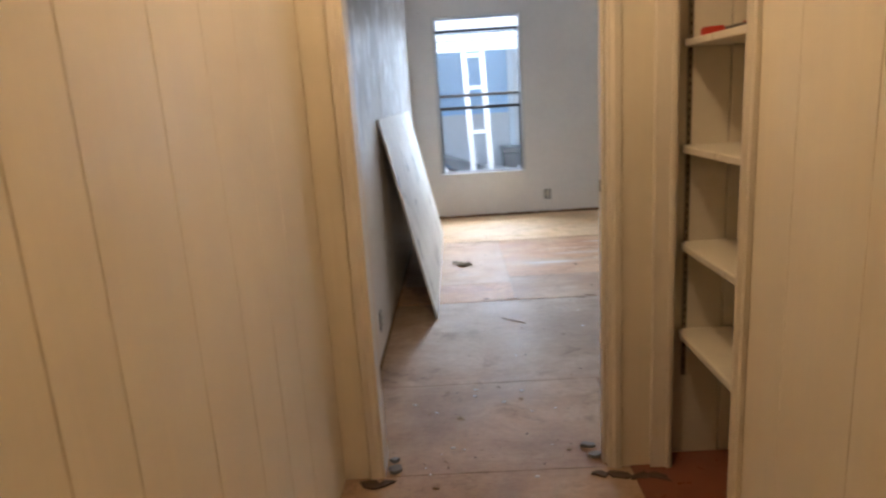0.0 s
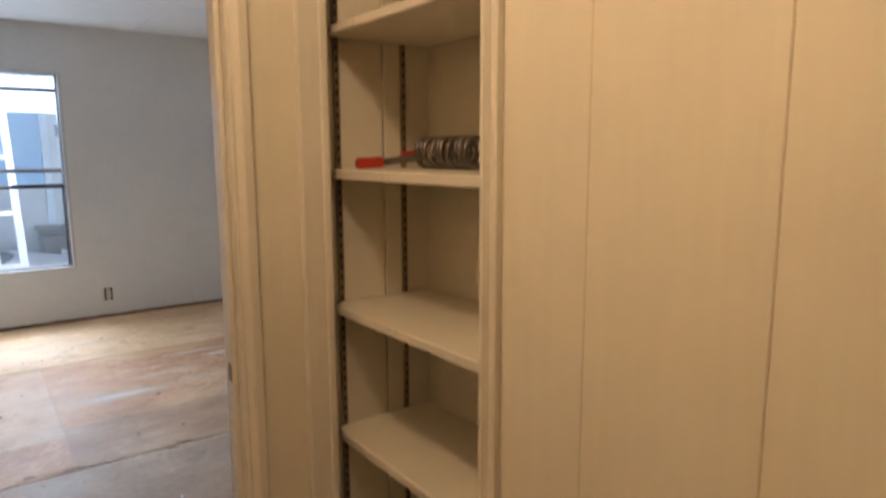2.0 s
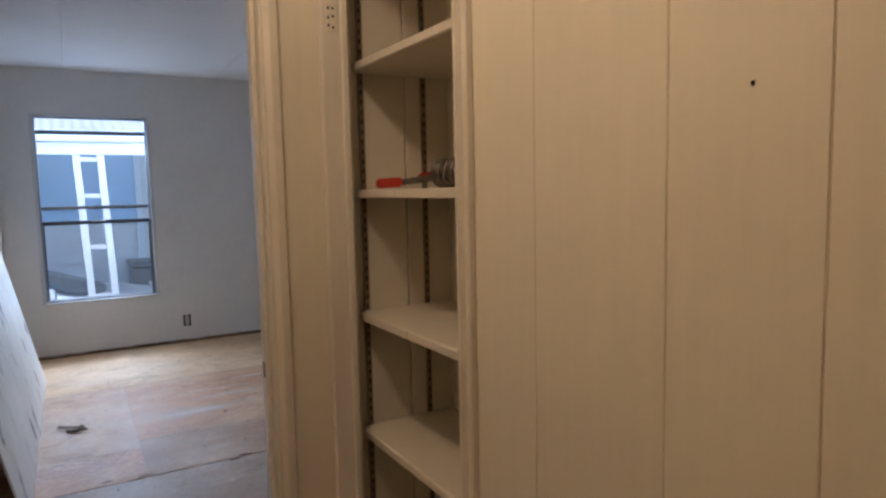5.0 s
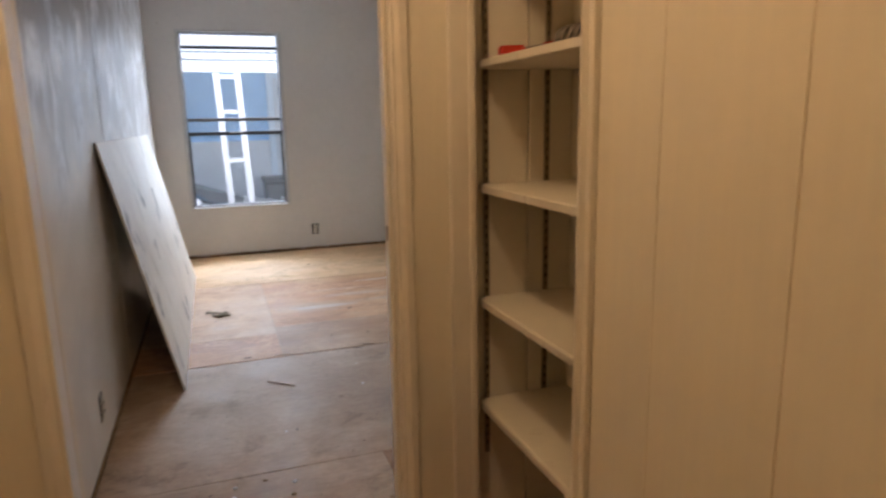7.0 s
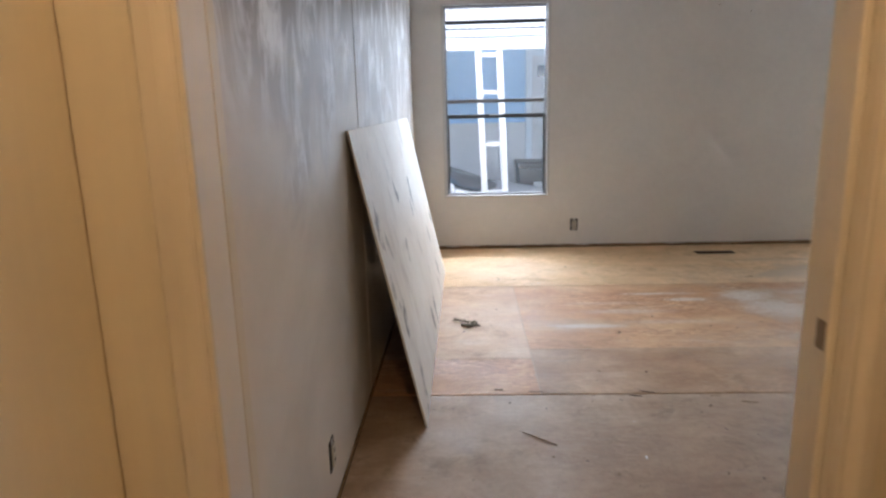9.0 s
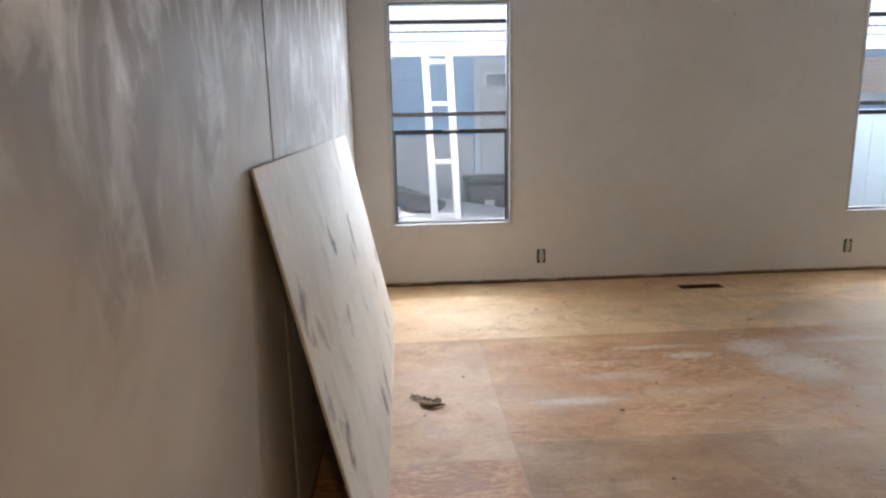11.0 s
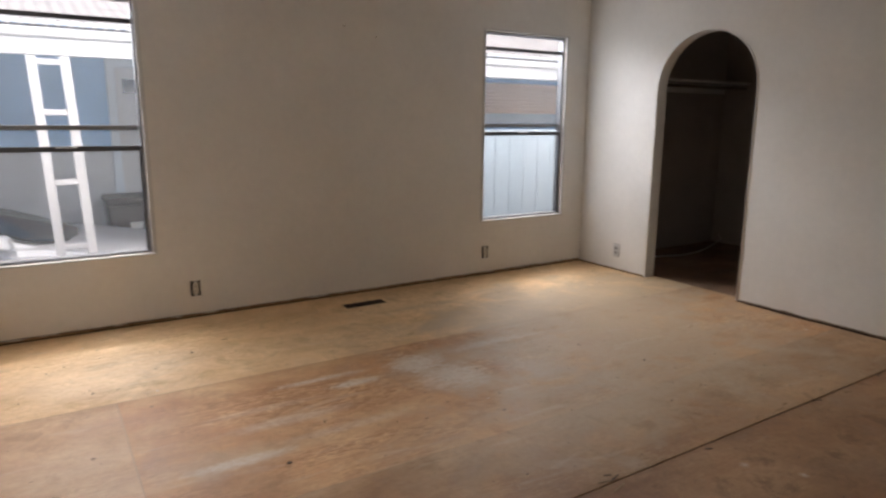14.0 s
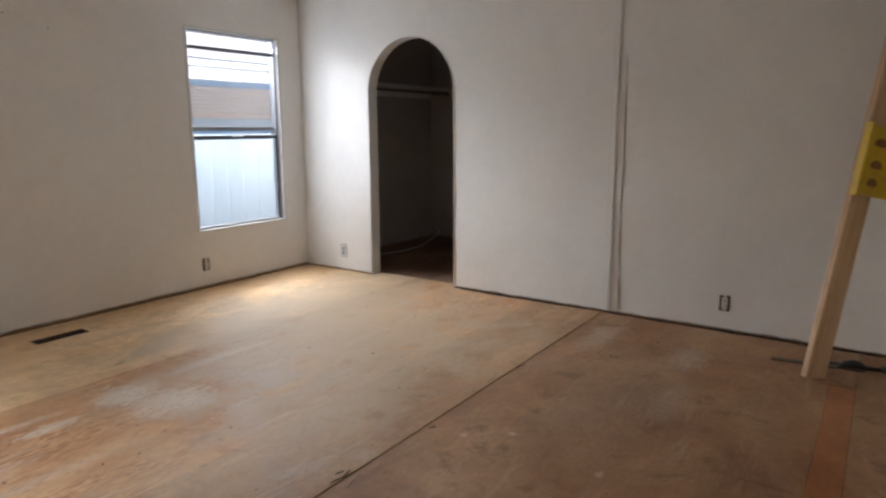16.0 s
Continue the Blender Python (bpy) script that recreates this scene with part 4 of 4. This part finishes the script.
pts = [(4.27, 2.70, 0.018), (4.285, 2.67, 0.030), (4.30, 2.635, 0.034), (4.31, 2.60, 0.030), (4.315, 2.565, 0.018)]
solid("rubber_scrap", tube(pts, 0.022, 8, (0.4, 0.9, 1.2, 1.0, 0.5)), M_BLACK, (0, 0, 0), "crumpled black rubber scrap lying on the strip", "scrap")

# batten and loose tape at the marriage seam of the east wall
seam = thing("wall_batten", (XE, 4.165, 0.0), "white painted batten over the wall seam with loose tape", "batten")
part("batten", boxes((-0.013, -0.0005, -0.020, 0.020, 0.02, ZC - 0.001), bevel=0.002), M_WALL, seam)
part("seam_gap", boxes((-0.003, -0.0008, 0.021, 0.0235, 0.02, ZC - 0.001)), M_CREASE, seam)
prof = [(-0.066, 1.80), (-0.071, 1.50), (-0.078, 1.1), (-0.070, 0.76), (-0.075, 0.45), (-0.083, 0.30)]
prof2 = [(-0.052, 0.30), (-0.044, 0.45), (-0.040, 0.76), (-0.044, 1.1), (-0.055, 1.50), (-0.060, 1.80)]
part("loose_tape", prism([(a, b) for a, b in prof + prof2], -0.004, "x", -0.0008), M_WALL, seam)
# torn tape edge, drawn dark to hold its shadow
part("torn_edge", tube([(-0.002, a, b) for a, b in prof], 0.0034, 6, (0.6, 1, 1.4, 1.0, 1.2, 0.6)), M_CREASE, seam, "torn tape edge with its shadow line drawn dark")
part("torn_edge", tube([(-0.002, -0.078, 0.28), (-0.002, -0.084, 0.2), (-0.002, -0.090, 0.05)], 0.004, 6, (0.8, 1.3, 0.6)), M_CREASE, seam, "torn tape edge with its shadow line drawn dark")

# closet shelf, rod and cord
cs = thing("closet_shelf", (XE + 0.11, YN, 1.72), "plain closet shelf with a hanging rod", "shelf")
part("board", boxes((0.001, 1.98, -0.32, -0.001, 0.03, 0.052), bevel=0.002), M_WALL, cs)
part("cleat", boxes((0.002, 1.97, -0.02, -0.0015, -0.06, 0.029), bevel=0.002), M_WALL, cs)
part("rod", tube([(0.002, -0.27, -0.01), (1.97, -0.27, -0.01)], 0.016, 10), M_STEEL, cs)
cord = [(5.10, 7.00, 0.006), (5.44, 6.92, 0.006), (5.69, 6.835, 0.006), (5.95, 6.84, 0.006), (6.2, 6.9, 0.008), (6.5, 7.0, 0.02), (6.70, 7.05, 0.05), (6.735, 7.12, 0.10)]
solid("loose_cord", tube(cord, 0.006, 6), M_CORD, (0, 0, 0), "thin white cord sagging along the closet wall", "cord")

# ---- debris on the floor ----
rnd = random.Random(7)


def twist(n, length, radius, curl):
    pts, a, p = [], rnd.uniform(0, 6.28), Vector((0, 0, radius))
    for i in range(n):
        pts.append(tuple(p))
        a += rnd.uniform(-curl, curl)
        p = p + Vector((math.cos(a), math.sin(a), 0)) * length / n
        p.z = radius + rnd.uniform(0, radius * 1.5)
    return tube(pts, radius, 6, [0.5 + rnd.random() for _ in pts])


deb = thing("leaf_debris", (0.02, 5.14, 0.0), "dried curled leaf and stem on the plywood floor", "debris")
for k in range(16):
    u = k / 15
    cx, cy = -0.045 + 0.13 * u + rnd.uniform(-0.012, 0.012), 0.075 - 0.13 * u + 0.05 * u * u + rnd.uniform(-0.014, 0.014)
    a, l = rnd.uniform(0, 6.28), rnd.uniform(0.012, 0.034)
    dx, dy = l * math.cos(a), l * math.sin(a)
    part("leaf_fragment", tube([(cx - dx, cy - dy, 0.004), (cx, cy, 0.012 + rnd.uniform(0, 0.014)), (cx + dx, cy + dy, 0.005)], 0.0032, 5, (0.4, 1.3, 0.3)), M_FIBRE, deb)
part("stem", tube([(-0.01, -0.02, 0.008), (0.03, -0.05, 0.01), (0.07, -0.05, 0.014), (0.10, -0.03, 0.006)], 0.008, 6, (0.8, 1.4, 1.0, 0.5)), M_FIBRE, deb)
solid("wood_splinter", tube([(0.257, 3.844, 0.005), (0.31, 3.80, 0.006), (0.378, 3.745, 0.004)], 0.0036, 6, (0.5, 1, 0.5)), M_CHIP, (0, 0, 0), "thin brown wood splinter on the floor", "splinter")
for i in range(110):
    x, y = rnd.uniform(-0.3, 4.5), rnd.uniform(2.5, 7.05)
    if i < 60:
        x, y = rnd.uniform(-0.33, 1.1), rnd.uniform(2.3, 4.3)
    if i < 16:
        x, y = rnd.uniform(-0.22, 0.42), rnd.uniform(2.28, 2.5)
    if x < -0.05 and 3.88 < y < 6.45 or XE - 0.75 < x and y < 3.05:
        continue
    mt, nm, lb = ((M_CHIPD, "crumb", "small dark crumb of dirt on the floor"), (M_CHIP, "wood_chip", "small brown wood chip on the floor"), (M_CHIPW, "plaster_crumb", "small pale plaster crumb on the floor"))[(0, 0, 1, 1, 2)[i % 5]]
    s = rnd.uniform(0.003, 0.009) * (0.7 if i < 60 else 1.0)
    pts = [(s * rnd.uniform(0.6, 1.3) * math.cos(a), s * rnd.uniform(0.35, 0.9) * math.sin(a)) for a in (2 * math.pi * k / 7 for k in range(7))]
    solid(nm, prism(pts, s * rnd.uniform(0.25, 0.6), "z", 0.0), mt, pose(x, y, 0.0003, 0, 0, rnd.uniform(0, 360)), lb, "debris", "floor debris")
for x, y, a, n in ((3.81, 5.27, 20, 0.12), (1.05, 6.62, -20, 0.05), (2.1, 6.11, 10, 0.09), (1.9, 4.15, 15, 0.12), (3.0, 4.6, 30, 0.07), (1.25, 4.1, -10, 0.1)):
    solid("wood_sliver", boxes((-n / 3, n / 3, -0.003, 0.003, 0.0, 0.003), bevel=0.001), M_CHIP, pose(x, y, 0.0006, 0, 0, a), "dark thin wood sliver on the floor", "debris", "floor slivers")

for x, y, r in ((0.901, 4.977, 0.012), (0.828, 6.489, 0.011), (0.283, 6.134, 0.009), (0.232, 5.422, 0.008), (3.036, 5.008, 0.010), (3.792, 3.815, 0.022)):
    pts = [(r * rnd.uniform(0.6, 1.2) * math.cos(a), r * rnd.uniform(0.5, 1.0) * math.sin(a)) for a in (2 * math.pi * k / 9 for k in range(9))]
    solid("crumb", prism(pts, r * 0.25, "z", 0.0), M_CHIP if r > 0.016 else M_CHIPD, pose(x, y, 0.0003), "dark lump of dirt on the plywood floor", "debris", "floor debris")


def shard(cx, cy, size, mt, nm, lb, n=9, high=0.006):
    pts = [(size * rnd.uniform(0.45, 1.2) * math.cos(a), size * rnd.uniform(0.25, 0.7) * math.sin(a)) for a in (2 * math.pi * k / n for k in range(n))]
    solid(nm, prism(pts, high, "z", 0.0), mt, pose(cx, cy, 0.0004, 0, 0, rnd.uniform(-25, 25)), lb, "debris", "broken bits at the doorway")


for cx, cy, sz in ((0.47, 2.215, 0.030), (0.525, 2.205, 0.045), (0.60, 2.195, 0.040), (0.655, 2.185, 0.050), (-0.265, 2.222, 0.035), (-0.315, 2.215, 0.045)):
    shard(cx, cy, sz, M_CHIPD, "lino_shard", "dark broken lino shard at the casing foot")
for cx, cy, sz in ((0.475, 2.33, 0.035), (0.46, 2.40, 0.030), (-0.235, 2.30, 0.035), (-0.245, 2.36, 0.022)):
    shard(cx, cy, sz, M_MORTAR, "glue_lump", "grey lump of old glue by the door jamb", 10, 0.012)

# loose crumbs by the doorway and splinters along the open seam
for i in range(26):
    mt, nm, lb = ((M_CHIPW, "plaster_crumb", "small pale plaster crumb on the floor"), (M_CHIP, "wood_chip", "small brown wood chip on the floor"))[i % 2]
    r = rnd.uniform(0.006, 0.013)
    pts = [(r * rnd.uniform(0.6, 1.2) * math.cos(a), r * rnd.uniform(0.4, 0.9) * math.sin(a)) for a in (2 * math.pi * k / 7 for k in range(7))]
    solid(nm, prism(pts, r * 0.35, "z", 0.0), mt, pose(rnd.uniform(-0.2, 0.44), rnd.uniform(1.75, 2.95), 0.0003, 0, 0, rnd.uniform(0, 360)), lb, "debris", "floor debris")
for i in range(18):
    n = rnd.uniform(0.02, 0.07)
    x = rnd.uniform(0.0, 4.4)
    solid("wood_sliver", boxes((-n / 2, n / 2, -0.003, 0.003, 0.0, 0.003), bevel=0.001), (M_CHIP, M_CHIPD)[i % 2], pose(x, 4.19 + rnd.choice((-1, 1)) * rnd.uniform(0.012, 0.05), 0.0006, 0, 0, rnd.uniform(-30, 30)), "dark thin wood sliver on the floor", "debris", "floor slivers")

# small nails left in the walls
for x, z in ((-0.27, 2.143), (2.17, 2.03), (2.43, 1.97)):
    solid("wall_nail", tube([(0, 0.004, 0), (0, -0.010, 0.002)], 0.004, 8), M_STEEL, (x, YN, z), "small nail stuck in the painted wall", "nail", "wall nails")

# ---- outdoors ----
GZ = -0.62
bm = bmesh.new()
bmesh.ops.create_grid(bm, x_segments=8, y_segments=8, size=400)
g = structure("ground", bm, M_GROUND, "grey concrete drive between the houses", "ground")
g.matrix_world = Matrix.Translation((0, 0, GZ))

# carport awning with its ladder-shaped post
aw = thing("carport_awning", (0, 8.9, GZ), "white metal carport awning with scalloped gutter", "awning")
H0 = 1.85 - GZ
part("fascia", boxes((-7, 14, -0.03, 0.03, H0, H0 + 0.13), bevel=0.004), M_WHITEM, aw)
part("gutter", boxes((-7, 14, -0.07, 0.05, H0 + 0.137, H0 + 0.210), bevel=0.012), M_WHITEM, aw)
bm = bmesh.new()
n = 1260
rows = []
for k in range(n + 1):
    x = -7 + 21 * k / n
    z = H0 + 0.252 + 0.006 * math.sin(x * 2 * math.pi / 0.10)
    rows.append((bm.verts.new((x, -0.05, z)), bm.verts.new((x, 2.9, z + 0.86)), bm.verts.new((x, 2.9, z + 0.875)), bm.verts.new((x, -0.05, z + 0.012))))
for a, b in zip(rows, rows[1:]):
    for i in range(4):
        bm.faces.new((a[i], b[i], b[(i + 1) % 4], a[(i + 1) % 4]))
part("closure_strip", boxes((-7, 14, 0.0, 0.03, H0 + 0.2105, H0 + 0.236)), M_BIN, aw, "dark closure strip under the roof sheet")
crest = bmesh.new()
rows = []
for k in range(n + 1):
    x = -7 + 21 * k / n
    z = H0 + 0.222 + 0.016 * abs(math.sin(x * math.pi / 0.085))
    rows.append([crest.verts.new(p) for p in ((x, -0.064, z), (x, -0.052, z), (x, -0.052, z + 0.03), (x, -0.064, z + 0.03))])
for a, b in zip(rows, rows[1:]):
    for i in range(4):
        crest.faces.new((a[i], b[i], b[(i + 1) % 4], a[(i + 1) % 4]))
part("roof_edge", crest, M_WHITEM, aw, "white scalloped edge strip")
part("roof_sheet", bm, M_ROOF, aw, "weathered grey corrugated roof sheet")


def ladder_post(x, at):
    t = thing("carport_post", at, "white metal carport post with cross rungs", "post", "carport posts")
    zt = 1.845 - GZ
    lx = -0.115
    for s in (0.0, 0.235):
        part("upright", prism([(0.10 + s - 0.036, 0), (0.10 + s + 0.036, 0), (lx + 0.12 + s + 0.036, zt), (lx + 0.12 + s - 0.036, zt)], 0.07, "y", -0.035, bevel=0.004), M_WHITEM, t)
    for z in (1.80, 1.40, 0.83, 0.28, -0.25):
        f = (z - GZ) / zt
        xx = 0.10 * (1 - f) + (lx + 0.12) * f
        part("rung", boxes((xx + 0.034, xx + 0.201, -0.02, 0.02, z - GZ - 0.024, z - GZ + 0.024), bevel=0.004), M_WHITEM, t)
    return t


lp = ladder_post(0, (0.205, 8.9, GZ))
copy_thing(lp, Matrix.Translation((-4.2, 8.9, GZ)))
copy_thing(lp, Matrix.Translation((9.6, 8.9, GZ)))

# neighbouring house
house = thing("neighbour_house", (0, 12.0, GZ), "blue-grey lap-sided house behind the carport", "house")
lap = 0.20
for k in range(17):
    z = k * lap
    part("siding_board", prism([(0.0, z), (0.0, z + lap), (-0.008, z + lap), (-0.042, z)], 22.0, "x", -8.0), M_GREYW if k < 8 else M_BLUE, house)
part("wall", boxes((-8, 14, 0.001, 0.15, 0, 3.5)), M_BLUE, house)
part("roof", prism([(-0.5, 3.35), (2.5, 4.2), (2.5, 4.3), (-0.5, 3.45)], 22.0, "x", -8.0), M_GREYW, house)
door = part("door", boxes((1.02, 1.95, -0.07, -0.032, 0.45, 2.70), bevel=0.006), M_PALET, house, "pale blue door frame")
part("door_leaf", boxes((1.12, 1.86, -0.085, -0.0705, 0.5, 2.60), bevel=0.004), M_GREYW, door)
part("door_light", boxes((1.20, 1.62, -0.092, -0.0855, 2.29, 2.46), bevel=0.003), M_CARG, door, "dark glazed light")
part("door_handle", boxes((1.42, 1.60, -0.11, -0.0855, 2.17, 2.20), bevel=0.004), M_WHITEM, door)
win = part("window", boxes((-1.55, -0.45, -0.07, -0.032, 1.55, 2.60), bevel=0.006), M_PALET, house, "pale window frame")
part("pane", boxes((-1.47, -0.53, -0.078, -0.0705, 1.63, 2.52)), M_CARG, win)
tan = part("slat_panel", boxes((5.6, 11.5, -0.06, -0.032, 1.95, 2.62)), M_TAN, house, "tan slatted shutter")
for k in range(8):
    part("slat", boxes((5.6, 11.5, -0.095, -0.0605, 2.14 + 0.06 * k, 2.19 + 0.06 * k), bevel=0.006), M_TAN, tan)
part("sill_band", boxes((5.5, 11.6, -0.11, -0.0605, 1.93, 2.10), bevel=0.006), M_PALET, tan)

# pale panel fence
fence = thing("panel_fence", (0, 8.4, GZ), "pale blue vertical panel fence outside the window", "fence")
for k in range(20):
    x = 3.3 + k * 0.2
    part("panel", prism([(x, 0.0), (x + 0.16, 0.0), (x + 0.17, -0.004), (x + 0.19, -0.004), (x + 0.198, 0.0), (x + 0.198, 0.02), (x, 0.02)], 1.85, "z", 0.0), M_PALEB, fence)
part("cap_rail", boxes((3.28, 7.3, -0.02, 0.03, 1.85, 1.88), bevel=0.004), M_PALEB, fence)

# parked car
car = thing("parked_car", pose(-0.62, 10.35, GZ, 0, 0, -12) @ Matrix.Diagonal((1, 1, 0.90, 1)), "white car parked under the carport", "car")
body = [(-2.1, 0.25), (-2.15, 0.62), (-2.05, 0.86), (-1.9, 0.92), (0.95, 0.90), (1.55, 0.80), (2.05, 0.72), (2.18, 0.58), (2.18, 0.30), (1.9, 0.22), (-1.9, 0.2)]
part("body", prism(body, 1.72, "y", -0.86, bevel=0.05), M_CARW, car)
cab = [(-1.65, 0.9), (-1.3, 1.12), (-0.9, 1.17), (-0.1, 1.16), (0.2, 1.11), (0.96, 0.87)]
part("cabin", prism(cab, 1.40, "y", -0.70, bevel=0.06), M_CARW, car)
bm = bmesh.new()
ring = []
for k in range(28):
    th = 2 * math.pi * k / 28
    yy = 0.62 * math.copysign(abs(math.cos(th)) ** 0.6, math.cos(th))
    vv = 0.35 + 0.35 * math.copysign(abs(math.sin(th)) ** 0.6, math.sin(th))
    ring.append(bm.verts.new((0.98 - 1.10 * vv + 0.10 * (1 - (yy / 0.62) ** 2), yy, 0.875 + 0.40 * vv)))
top = [bm.verts.new(v.co + Vector((0.02, 0, 0.03))) for v in ring]
bm.faces.new(top)
for k in range(28):
    bm.faces.new((ring[k], ring[(k + 1) % 28], top[(k + 1) % 28], top[k]))
part("windscreen", bm, M_CARG, car, "dark windscreen")
part("side_window", prism([(-1.4, 0.93), (-1.15, 1.09), (0.05, 1.09), (0.62, 0.93)], 1.43, "y", -0.715), M_CARG, car, "dark side glass")
for sx in (-1.35, 1.4):
    for sy in (-0.80, 0.62):
        ring = [(sx + 0.32 * math.cos(a), 0.32 + 0.32 * math.sin(a)) for a in (2 * math.pi * k / 20 for k in range(20))]
        tyre = part("wheel", prism(ring, 0.2, "y", sy, bevel=0.02), M_BLACK, car)
        rim = [(sx + 0.2 * math.cos(a), 0.32 + 0.2 * math.sin(a)) for a in (2 * math.pi * k / 16 for k in range(16))]
        part("rim", prism(rim, 0.21, "y", sy - 0.005, bevel=0.01), M_ALU, tyre)
part("mirror", prism([(0.55, 0.93), (0.75, 0.93), (0.72, 1.07), (0.58, 1.07)], 0.16, "y", -0.98, bevel=0.03), M_CARW, car)

# wheeled bin
wb = thing("wheeled_bin", (1.14, 11.45, GZ), "dark grey wheeled bin beside the house", "bin")
part("body", prism([(-0.24, 0.05), (0.24, 0.05), (0.30, 0.95), (-0.30, 0.95)], 0.56, "y", -0.28, bevel=0.02), M_BIN, wb)
part("lid", boxes((-0.32, 0.32, -0.34, 0.30, 0.955, 1.04), bevel=0.025), M_BIN, wb)
part("label_patch", boxes((-0.07, 0.07, -0.290, -0.2815, 0.66, 0.74)), M_ALUW, wb, "pale marking")
for sx in (-0.25, 0.2):
    ring = [(0.2 + 0.1 * math.cos(a), 0.1 + 0.1 * math.sin(a)) for a in (2 * math.pi * k / 14 for k in range(14))]
    part("wheel", prism(ring, 0.05, "x", sx), M_BLACK, wb)
